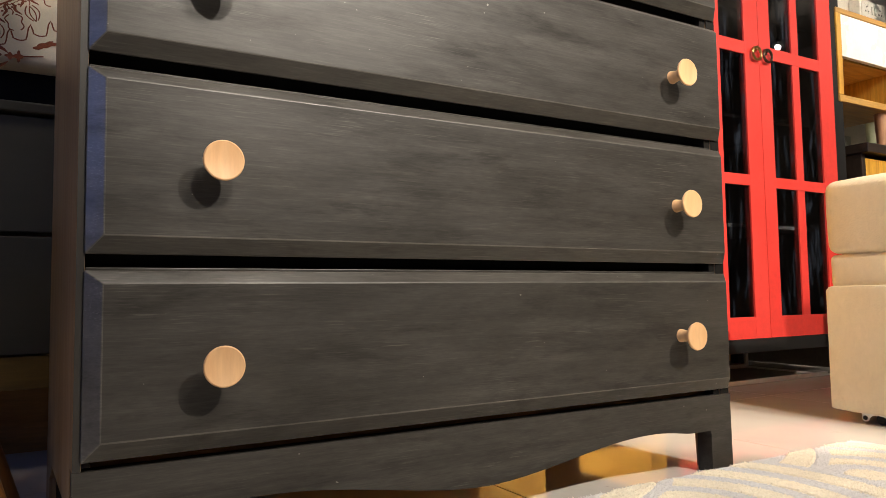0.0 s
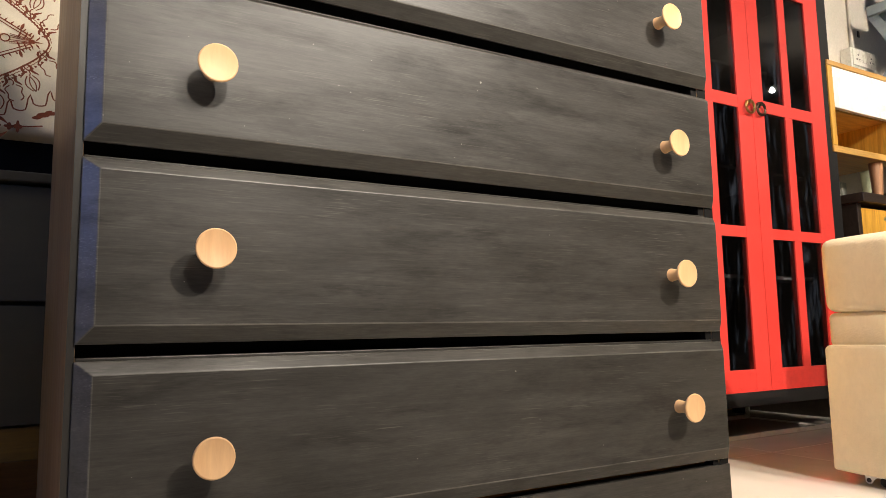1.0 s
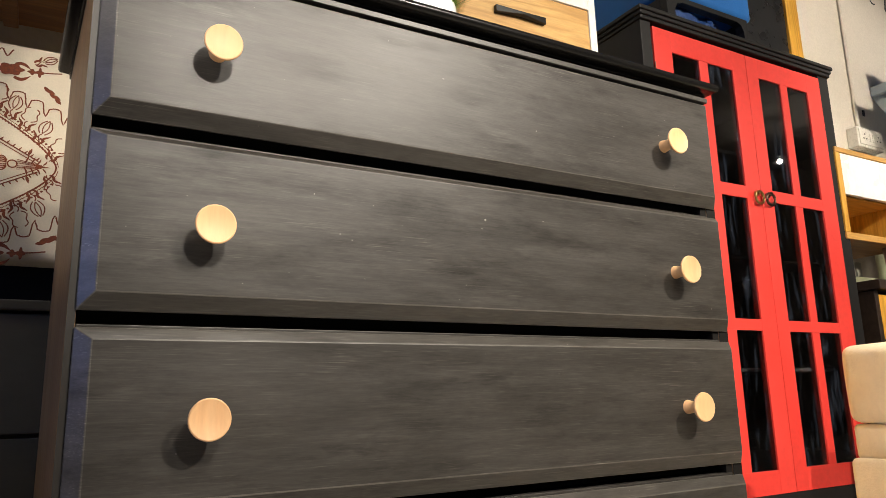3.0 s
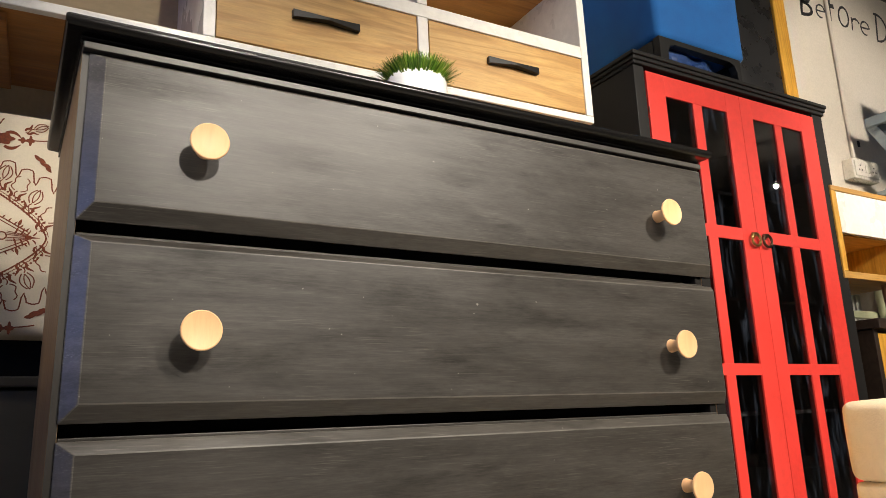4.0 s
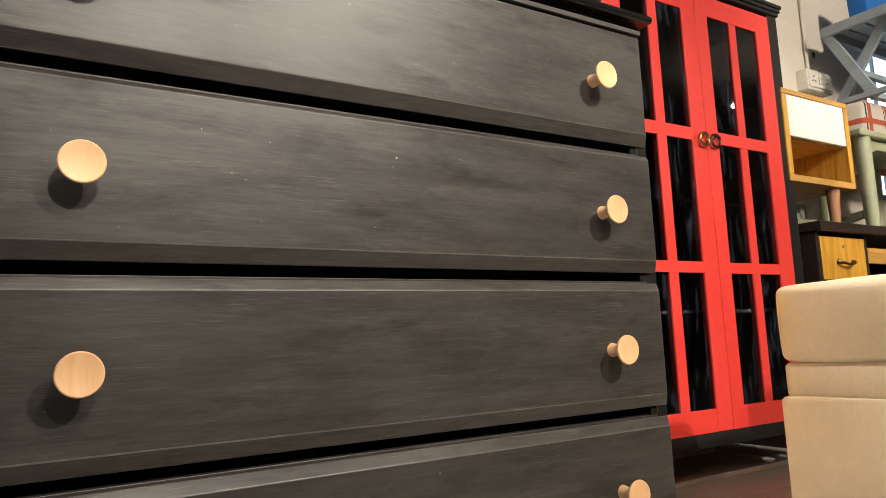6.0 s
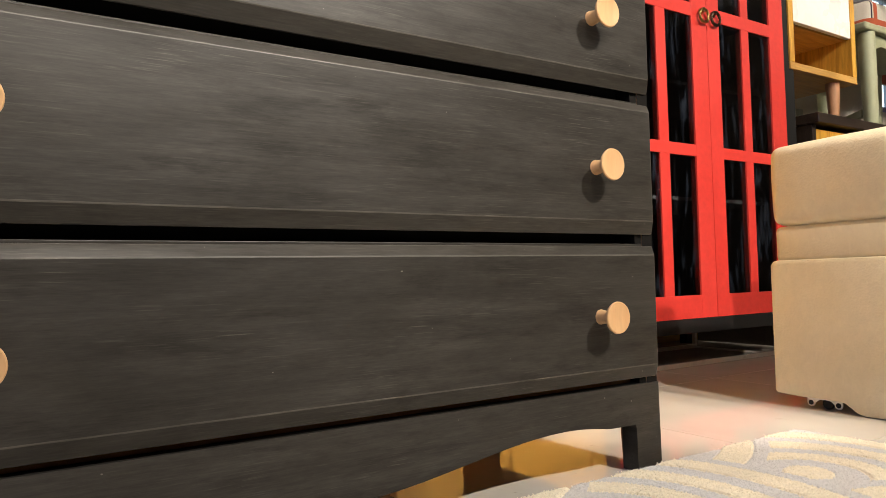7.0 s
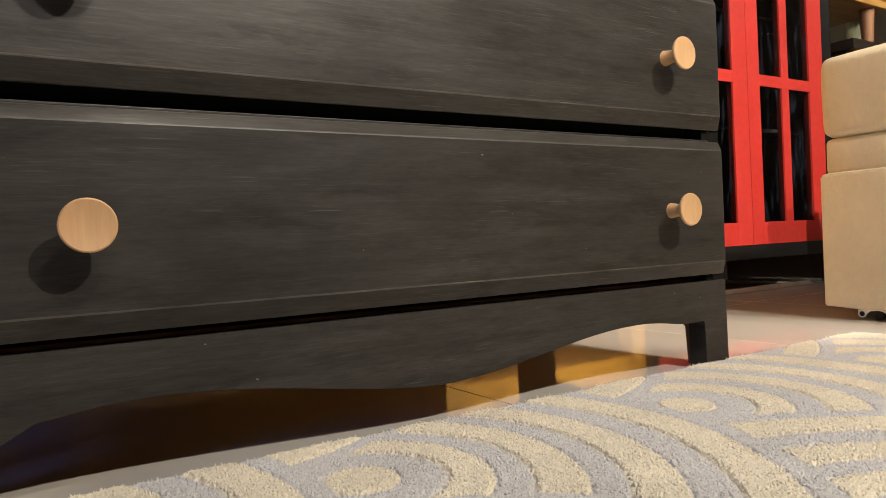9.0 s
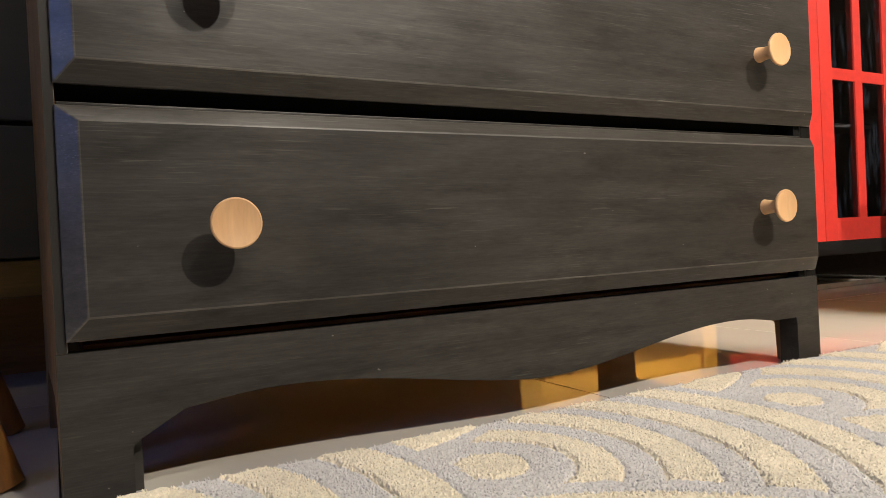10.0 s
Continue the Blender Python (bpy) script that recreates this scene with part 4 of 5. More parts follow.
def cupboard(x0, x1, front, boards, plinth, label):
    t = thing("cupboard", ((x0 + x1) / 2, 0.9, 0.0), label, "cupboard")
    y0, y1, z1 = 0.662, 1.12, 1.318
    low = 0.0 if plinth else 0.118
    part("body", box(x0 + 0.05, x1 - 0.05, y0 + 0.02, y1, low, z1 - 0.03, 0.002), boards, t)
    part("top_board", box(x0 - 0.004, x1 + 0.004, y0 - 0.004, y1 + 0.01, z1 - 0.0295, z1, 0.003), boards, t)
    for xa in (x0, x1 - 0.0495):
        part("corner_post", box(xa, xa + 0.0495, y0, y0 + 0.05, 0.0, z1 - 0.03, 0.002), front, t)
        part("corner_post", box(xa, xa + 0.0495, y1 - 0.05, y1 + 0.002, 0.0, z1 - 0.03, 0.002), front, t)
    xm = (x0 + x1) / 2
    for xa, xb, xk in ((x0 + 0.053, xm - 0.002, xm - 0.03), (xm + 0.002, x1 - 0.053, xm + 0.03)):
        d = part("door", box(xa, xb, y0 + 0.004, y0 + 0.019, low + 0.004, z1 - 0.04, 0.002), front, t)
        part("door_knob", lathe([(0, 0), (0.008, 0), (0.007, 0.012), (0.014, 0.02), (0, 0.026)], 16, Matrix.Translation((xk, y0 + 0.004, 0.7)) @ Matrix.Rotation(radians(90), 4, "X")), IRON, d)


cupboard(0.925, 1.562, TEAK, TEAK_X, False, "honey teak cupboard standing under the shelf unit")
cupboard(0.300, 0.915, DARK_PANEL, DARK_PANEL, True, "dark brown wooden cupboard standing under the shelf unit")


# ---- dark dresser, printed seat and stool beside the chest ----
def dark_dresser():
    t = thing("dresser", (-0.3, 0.8, 0.0), "dark grey-green two-drawer dresser on an ochre base rail", "dresser")
    x0, x1, y0, y1 = -0.95, 0.27, 0.62, 1.0
    part("body", box(x0, x1, y0 + 0.02, y1, 0.205, 0.624, 0.002), DARK_DRESSER, t)
    part("top_board", box(x0 - 0.01, x1 + 0.01, y0 - 0.012, y1, 0.6245, 0.642, 0.003), DARK_DRESSER, t)
    for z0, z1 in ((0.208, 0.410), (0.418, 0.619)):
        part("drawer", box(x0 + 0.01, x1 - 0.01, y0, y0 + 0.0195, z0, z1, 0.002), DARK_DRESSER, t)
    part("base_rail", box(x0, x1, y0 + 0.004, y0 + 0.03, 0.148, 0.2045, 0.002), OCHRE_RAIL, t, "ochre wooden base rail")
    for x in (x0 + 0.02, x1 - 0.07):
        for y in (y0 + 0.031, y1 - 0.05):
            part("leg", box(x, x + 0.045, y, y + 0.045, 0.0, 0.2045, 0.002), DARK_PANEL, t)
    part("rear_panel", box(x0 + 0.066, x1 - 0.071, 0.86, 0.88, 0.0, 0.2045), DARK_PANEL, t, "dark board closing the base")


dark_dresser()


def printed_seat():
    t = thing("upholstered_backrest", (-0.3, 0.74, 0.642), "cream backrest with a brown printed damask, stored on a dresser", "backrest")
    x0, x1, zb, zt = -0.85, 0.24, 0.716, 1.168
    lean = 0.195
    for x in (x0 + 0.08, x1 - 0.11):
        part("foot", box(x, x + 0.05, 0.70, 0.80, 0.6425, 0.722, 0.002), BLACK, t)
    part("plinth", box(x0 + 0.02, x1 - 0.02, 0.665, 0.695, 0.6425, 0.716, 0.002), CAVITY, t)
    bm = box(x0, x1, 0.0, 0.12, 0.0, zt - zb, 0.016, 4)
    put = Matrix.Translation((0, 0.628, zb)) @ Matrix.Rotation(-math.atan(lean), 4, "X")
    bmesh.ops.transform(bm, matrix=put, verts=bm.verts)
    part("cloth_body", bm, CREAM_CLOTH, t, "cream printed cloth over padding", smooth=True)
    # the printed figure: brown dye, laid down stroke over stroke
    bm = bmesh.new()
    layers = [0]

    def lift():
        layers[0] = (layers[0] + 1) % 40
        return -0.0004 - 0.00003 * layers[0]

    def ribbon(pts, w):
        pts = [Vector((p[0], p[1])) for p in pts]
        row, y = [], lift()
        for i, p in enumerate(pts):
            d = (pts[min(i + 1, len(pts) - 1)] - pts[max(i - 1, 0)])
            d = d.normalized() if d.length > 1e-9 else Vector((1, 0))
            s = Vector((-d.y, d.x)) * (w if not callable(w) else w(i / max(1, len(pts) - 1))) / 2
            row.append((p - s, p + s))
        last = None
        for a, b in row:
            here = [bm.verts.new(put @ Vector((q.x, y, q.y))) for q in (a, b)]
            if last:
                bm.faces.new((last[0], last[1], here[1], here[0]))
            last = here

    def blob(cx, cz, r, squash=1.0, turn=0.0, lobes=0, deep=0.0):
        n = 14 + 6 * lobes
        vs, y = [], lift()
        for i in range(n):
            a = 2 * math.pi * i / n
            q = r * (1 + deep * math.cos(lobes * a))
            u, v = q * math.cos(a), q * squash * math.sin(a)
            vs.append(bm.verts.new(put @ Vector((cx + u * math.cos(turn) - v * math.sin(turn), y, cz + u * math.sin(turn) + v * math.cos(turn)))))
        bm.faces.new(vs)

    def leaf(cx, cz, long, turn, wide=0.35):
        d = Vector((math.cos(turn), math.sin(turn)))
        ribbon([Vector((cx, cz)) + d * long * s for s in (0, 0.25, 0.5, 0.75, 1.0)], lambda s: long * wide * math.sin(math.pi * (0.08 + 0.92 * s)) + 0.0006)

    def tulip(u, v, turn, size, open_flower=False):
        """An outlined tulip, or an open four-pointed flower, on a waved stalk between two flame leaves."""
        d, w = Vector((math.cos(turn), math.sin(turn))), Vector((-math.sin(turn), math.cos(turn)))
        p = Vector((u, v))
        for q in (-1, 1):
            wide = 0.44 if open_flower else 0.36
            side = [p + d * size * (a - 0.35) + w * size * q * (wide * math.sin(math.pi * min(1, 0.12 + a * 0.78)) + (0.10 * math.sin(9 * a) if open_flower else 0)) for a in [k / 9 for k in range(10)]]
            ribbon(side, 0.0021)
            if not open_flower:
                ribbon([p + d * size * (a - 0.30) + w * size * q * 0.14 * math.sin(math.pi * a) for a in [k / 6 for k in range(7)]], 0.0019)
        ribbon([p - d * size * (0.35 + 0.75 * a) + w * size * 0.10 * math.sin(6 * a) for a in [k / 6 for k in range(7)]], 0.0021)
        for q in (-1, 1):
            base = p - d * size * 1.05
            ribbon([base + d * size * 0.75 * a + w * size * q * (0.12 + 0.30 * a + 0.07 * math.sin(8 * a)) for a in [k / 8 for k in range(9)]], lambda a: 0.0008 + 0.0042 * math.sin(math.pi * (0.15 + 0.8 * a)))

    def serrated(pts, w, tooth):
        """A line with small teeth along it."""
        ribbon(pts, w)
        ribbon([(q[0] + (tooth if k % 2 else -tooth) * 0.5, q[1] + (tooth if k % 2 else -tooth)) for k, q in enumerate(pts)], w * 0.8)

    def band(du):
        """Half the height of the ogee at a distance from its tip."""
        return 0.101 * (max(0.0, du) / 0.108) ** 0.65

    zc = 0.184
    for tip in (0.005, -0.205, -0.415, -0.625):
        for sgn in (1, -1):
            steps = [0.108 * i / 44 for i in range(45)]
            serrated([(tip - d, zc + sgn * band(d)) for d in steps], 0.0030, 0.0017)
            ribbon([(tip - d + 0.003, zc + sgn * (band(d) + 0.0038 + 0.0012 * (k % 2))) for k, d in enumerate(steps)], 0.0014)
            for d in steps[2::2]:
                blob(tip - d + 0.004, zc + sgn * (band(d) + 0.0115), 0.0023, 0.85, 0.4)
            # stepped scallops outside the ogee
            line = []
            for k in range(-1, 5):
                u0, v0 = tip - 0.090 + 0.031 * k, 0.136 - 0.0135 * k
                line += [(u0 + 0.002 + 0.005 * a, zc + sgn * (v0 + 0.016 * a)) for a in (0.0, 0.33, 0.66)]
                line += [(u0 + 0.007 + 0.019 * a, zc + sgn * (v0 + 0.017 + 0.003 * math.sin(3 * a))) for a in [i / 9 for i in range(10)]]
                line += [(u0 + 0.027 + 0.003 * a, zc + sgn * (v0 + 0.017 - 0.028 * a)) for a in (0.2, 0.4, 0.6, 0.8)]
            serrated([q for q in line if q[0] < tip + 0.045], 0.0023, 0.0010)
            for k in range(5):
                u = tip - 0.104 + 0.0262 * k
                tulip(u, zc + sgn * (band(tip + 0.004 - u) + 0.043 - 0.002 * k), sgn * radians(84 - 5 * k), 0.031, k % 2 == 0)
            # the inner medallion: a double spiked line, flame leaves at its tip
            for off, w in ((0.0, 0.0026), (0.0065, 0.0019)):
                ribbon([(tip - 0.030 - 0.080 * a, zc + sgn * (0.011 + 0.047 * a - off)) for a in [k / 8 for k in range(9)]], w)
            for k in range(8):
                leaf(tip - 0.034 - 0.010 * k, zc + sgn * (0.0125 + 0.0058 * k), 0.0085, sgn * 0.9, 0.26)
            for k in range(4):
                base = Vector((tip - 0.022 - 0.010 * k, zc + sgn * 0.004))
                ribbon([base + Vector((0.010 * a - 0.004 * a * a, sgn * (0.009 + 0.003 * k) * a)) for a in [i / 5 for i in range(6)]], lambda a: 0.0030 * math.sin(math.pi * (0.2 + 0.75 * a)))
            leaf(tip - 0.047, zc + sgn * 0.022, 0.015, sgn * 1.25, 0.34)
            for k in range(3):
                ribbon([(tip - 0.064 + 0.040 * a, zc + sgn * (0.003 + 0.0035 * k) * (1 - 0.7 * a)) for a in (0, 0.5, 1.0)], 0.0014)
            for k in range(4):
                ribbon([(tip - 0.080 - 0.018 * a, zc + sgn * (0.003 + 0.004 * k) * math.sin(math.pi * (0.15 + 0.8 * a))) for a in [i / 6 for i in range(7)]], 0.0022)
        ribbon([(tip - 0.034 + 0.024 * a, zc) for a in (0, 0.5, 1)], lambda a: 0.0062 * (1 - a) + 0.0006)
        ribbon([(tip - 0.071 + 0.0075 * math.cos(a), zc + 0.0075 * math.sin(a)) for a in [2 * math.pi * k / 16 for k in range(17)]], 0.0026)
        # the solid palmettes above and below the ogee
        for v in (0.386, 0.006):
            blob(tip - 0.092, v + 0.001, 0.0215, 0.60, 0.1, 6, 0.13)
            for q in (-1, 1):
                ribbon([(tip - 0.085 + 0.027 * a, v + q * (0.005 + 0.013 * math.sin(math.pi * (0.25 + 0.7 * a)))) for a in [i / 7 for i in range(8)]], lambda a: 0.0075 * math.sin(math.pi * (0.25 + 0.72 * a)))
            blob(tip - 0.056, v + 0.003, 0.0066, 0.9, 0.0, 4, 0.25)
            blob(tip - 0.043, v + 0.004, 0.0058, 1.6, 0.0, 4, 0.3)
            ribbon([(tip - 0.060 + 0.055 * a, v + 0.004 + 0.006 * a * a) for a in (0, 0.33, 0.66, 1)], 0.0026)
        for k in range(5):
            leaf(tip - 0.033 + 0.005 * k, 0.360 - 0.0055 * k, 0.017, -0.9 + 0.35 * (k % 2), 0.42)
            leaf(tip - 0.022 + 0.006 * k, 0.030 + 0.0028 * k, 0.017, 0.2 + 0.45 * (k % 2), 0.42)
        tulip(tip - 0.030, 0.420, 0.5, 0.024)
        serrated([(tip - 0.135 + 0.045 * a, 0.424 + 0.008 * math.sin(14 * a)) for a in [k / 18 for k in range(19)]], 0.0026, 0.0012)
    part("printed_figure", bm, PRINT, t, "dark brown damask print of leaves and ogee bands")


printed_seat()


def stool():
    t = thing("stool", (-0.32, 0.24, 0.0), "small wooden stool with splayed tapered legs", "stool")
    feet = ((-0.027, 0.358), (-0.020, 0.118), (-0.60, 0.358), (-0.60, 0.118))
    for fx, fy in feet:
        top = (-0.32 + (fx + 0.32) * 0.52, 0.24 + (fy - 0.24) * 0.7, 0.43)
        part("leg", tube([(fx, fy, 0.0), (fx + (top[0] - fx) * 0.5, fy + (top[1] - fy) * 0.5, 0.215), top], [0.0185, 0.021, 0.0235], 16), STOOL_WOOD, t, smooth=True)
    part("seat", lathe([(0, 0.425), (0.165, 0.425), (0.178, 0.435), (0.178, 0.452), (0.168, 0.462), (0.0, 0.458)], 40, Matrix.Translation((-0.32, 0.24, 0.0))), STOOL_WOOD, t, smooth=True)


stool()


# ---- beige armchair ----
def armchair():
    t = thing("armchair", (2.0, -0.2, 0.0), "beige leatherette armchair with a seamed arm and stubby feet", "armchair")
    xs, yb, yf = 1.588, 0.190, -0.56
    # the skirt: its lower rim lifts at the rear, then drops to a foot
    low = [(yb, 0.031), (yb - 0.004, 0.027), (0.135, 0.024), (0.10, 0.024), (0.06, 0.0235), (0.045, 0.021), (0.034, 0.013), (0.022, 0.0045), (0.010, 0.001), (-0.048, 0.001), (-0.055, 0.004), (-0.057, 0.03), (-0.062, 0.055), (-0.08, 0.075), (-0.12, 0.083), (-0.36, 0.083), (-0.40, 0.075), (-0.42, 0.055), (-0.425, 0.002), (-0.50, 0.001), (yf, 0.004)]
    outline = low + [(yf, 0.30), (yf + 0.006, 0.3085), (yf + 0.016, 0.312), (yb - 0.016, 0.308), (yb - 0.006, 0.3055), (yb, 0.298)]
    part("skirt", prism(outline, "x", xs, xs + 0.17, 0.007), LEATHER, t, "beige leatherette base panel", smooth=True)
    part("base", box(xs + 0.171, xs + 0.80, yf + 0.02, yb - 0.01, 0.05, 0.30, 0.01), LEATHER, t)
    part("arm_lower", cushion(xs + 0.012, xs + 0.165, yf + 0.02, yb - 0.006, 0.303, 0.381, 0.004, 0.012, 12, 1), LEATHER, t, smooth=True)
    part("arm_upper", cushion(xs + 0.008, xs + 0.17, yf + 0.01, yb - 0.002, 0.3815, 0.553, 0.010, 0.020, 12, 2), LEATHER, t, "padded arm top above a pressed seam", smooth=True)
    # unseen parts behind the arm; their heights are set to shape the shadow
    part("seat_cushion", cushion(xs + 0.172, xs + 0.555, yf, yb - 0.15, 0.302, 0.475, 0.012, 0.03, 8, 4), LEATHER, t, smooth=True)
    part("rear_panel", cushion(xs + 0.172, xs + 0.555, yb - 0.145, yb - 0.004, 0.302, 0.485, 0.006, 0.02, 8, 9), LEATHER, t, smooth=True)
    part("backrest", cushion(xs + 0.56, xs + 0.81, yf + 0.03, yb - 0.004, 0.30, 0.60, 0.01, 0.03, 8, 13), LEATHER, t, smooth=True)
    # near-black block puts the shade of the seam into colour
    part("arm_core", box(xs + 0.03, xs + 0.15, yf + 0.03, yb - 0.03, 0.36, 0.42), CAVITY, t, "near-black block standing for shade in the arm seam")
    # caster: a pale bracket with two bolted lobes in front of a black wheel
    lobes = [(0.128, 0.0245)]
    for yc in (0.120, 0.064):
        lobes += [(yc + 0.0085 * math.cos(radians(a)), 0.0135 + 0.0085 * math.sin(radians(a))) for a in range(0, -181, -30)]
        if yc > 0.1:
            lobes += [(0.104, 0.0195), (0.092, 0.0210), (0.080, 0.0195)]
    bracket = part("caster_bracket", prism(lobes + [(0.056, 0.0245)], "x", xs + 0.016, xs + 0.0185, 0.0006), WHITE_PAINT, t, "pale metal caster bracket with two bolts")
    for yc in (0.120, 0.064):
        part("bolt", lathe([(0, 0.0), (0.0052, 0.0), (0.0048, 0.0014), (0.0018, 0.0018), (0, 0.0010)], 16, Matrix.Translation((xs + 0.0158, yc, 0.0132)) @ Matrix.Rotation(radians(-90), 4, "Y")), IRON, bracket)
    part("caster_wheel", lathe([(0, -0.008), (0.010, -0.008), (0.0115, -0.005), (0.0115, 0.005), (0.010, 0.008), (0, 0.008)], 24, Matrix.Translation((xs + 0.034, 0.092, 0.0115)) @ Matrix.Rotation(radians(90), 4, "Y")), IRON, t, smooth=True)


armchair()


# ---- desk and what is stacked on it ----
def desk():
    t = thing("desk", (3.3, 0.95, 0.0), "dark wenge desk with honey-grained drawers", "desk")
    x0, x1, y0, y1 = 2.665, 4.05, 0.655, 1.22
    part("top_board", box(x0, x1, y0, y1, 0.811, 0.847, 0.003), WENGE, t, "near-black desk top")
    part("side_panel", box(x0 + 0.008, x0 + 0.034, y0 + 0.03, y1 - 0.01, 0.0, 0.8105, 0.001), WENGE, t)
    part("side_panel", box(x1 - 0.034, x1 - 0.008, y0 + 0.03, y1 - 0.01, 0.0, 0.8105, 0.001), WENGE, t)
    part("divider", box(3.022, 3.042, y0 + 0.034, y1 - 0.01, 0.0, 0.8105, 0.001), WENGE, t)
    part("back_panel", box(x0 + 0.0345, x1 - 0.0345, y1 - 0.03, y1 - 0.011, 0.1, 0.8105), WENGE, t)
    part("apron", box(3.0425, x1 - 0.0345, y0 + 0.04, y0 + 0.058, 0.70, 0.762, 0.001), TEAK_X, t, "honey-grained apron")
    for z0, z1 in ((0.63, 0.795), (0.46, 0.622), (0.25, 0.452)):
        d = part("drawer", box(x0 + 0.036, 3.020, y0 + 0.033, y0 + 0.052, z0, z1, 0.002), TEAK, t, "honey-grained drawer front")
        zm, xm = (z0 + z1) / 2 - 0.012, 2.862
        bow = [(xm - 0.055 + 0.11 * k / 12, y0 + 0.031 - 0.022 * math.sin(math.pi * k / 12) ** 0.6, zm - 0.012 * math.sin(math.pi * k / 12)) for k in range(13)]
        h = tube(bow, [0.008, 0.009, 0.006] + [0.005] * 7 + [0.006, 0.009, 0.008], 10)
        part("handle", h, BRONZE, d, "antique bronze bow handle", smooth=True)
        part("keyhole", lathe([(0, 0), (0.007, 0), (0.0065, 0.003), (0, 0.0032)], 16, Matrix.Translation((xm, y0 + 0.033, zm + 0.06)) @ Matrix.Rotation(radians(90), 4, "X")), STEEL, d)


desk()


def bedside_table():
    t = thing("bedside_table", (2.78, 0.83, 0.847), "honey wood bedside table with a white drawer, on a desk", "bedside table")
    x0, x1, y0, y1 = 2.55, 3.002, 0.682, 0.99
    part("top_board", box(x0, x1, y0, y1, 1.331, 1.351, 0.002), TEAK_X, t)
    part("bottom_board", box(x0, x1, y0, y1, 0.994, 1.020, 0.002), TEAK_X, t)
    for a in (x0, x1 - 0.030):
        part("side_panel", box(a, a + 0.030, y0 + 0.0004, y1, 1.0205, 1.3305, 0.002), TEAK, t)
    part("back_panel", box(x0 + 0.031, x1 - 0.031, y1 - 0.012, y1 - 0.002, 1.0205, 1.3305), TEAK_X, t)
    part("drawer_floor", box(x0 + 0.031, x1 - 0.031, y0 + 0.03, y1 - 0.013, 1.168, 1.180), TEAK_X, t)
    part("drawer", box(x0 + 0.031, x1 - 0.031, y0 + 0.003, y0 + 0.021, 1.169, 1.3295, 0.0015), WHITE_PAINT, t, "plain white drawer front")
    for x in (x0 + 0.025, 2.895):
        for y in (y0 + 0.04, y1 - 0.06):
            part("leg", tube([(x, y, 0.8475), (x, y, 0.9935)], [0.018, 0.026], 20), COPPER_WOOD, t, "reddish turned tapered leg", smooth=True)


bedside_table()
tagged(part("vase", lathe([(0, 0), (0.018, 0), (0.026, 0.014), (0.021, 0.034), (0.013, 0.042), (0.018, 0.052), (0.014, 0.052), (0.0, 0.04)], 20, Matrix.Translation((2.60, 0.80, 1.0205))), CREAM_CLOTH, smooth=True), "small pale bulbous vase inside a bedside table", "vase")


def green_stool():
    t = thing("side_stool", (3.4, 0.95, 0.847), "sage-green painted wooden stool standing on a desk", "stool")
    x0, x1, y0, y1, top = 3.205, 3.89, 0.74, 1.16, 1.278
    for x, y, lean in ((x0, y0, 0.012), (x1, y0, -0.012), (3.46, 1.06, 0.012), (x1 + 0.05, 1.06, -0.012)):
        part("leg", tube([(x + lean, y, 0.8475), (x + lean * 0.5, y, 1.05), (x, y, top - 0.031)], [0.026, 0.031, 0.033], 14), SAGE, t, smooth=True)
    part("seat", box(x0 - 0.07, x1 + 0.07, y0 - 0.035, y1, top - 0.0305, top, 0.008), SAGE, t, "green seat board with a darker rim")
    outline = [(x0 + 0.03, top - 0.031), (x1 - 0.03, top - 0.031), (x1 - 0.03, top - 0.10), (x1 - 0.10, top - 0.075), (x0 + 0.10, top - 0.075), (x0 + 0.03, top - 0.10)]
    part("apron", prism(outline, "y", y0 - 0.010, y0 + 0.012, 0.002), SAGE, t)
    part("stretcher", bar((x0 + 0.02, y0 + 0.03, 0.925), (3.455, 1.035, 0.935), 0.026, 0.034, (0, 0, 1), 0.004), SAGE, t)
    part("stretcher", bar((3.2, 1.10, 0.945), (x1 + 0.05, 1.10, 0.945), 0.026, 0.034, (0, 0, 1), 0.004), SAGE, t)


green_stool()
tagged(part("cushion", cushion(3.70, 4.70, 0.95, 1.20, 1.2785, 1.570, 0.010, 0.03, 10, 6), CHECK, smooth=True), "cream cushion with red check, under a grey bench", "cushion")


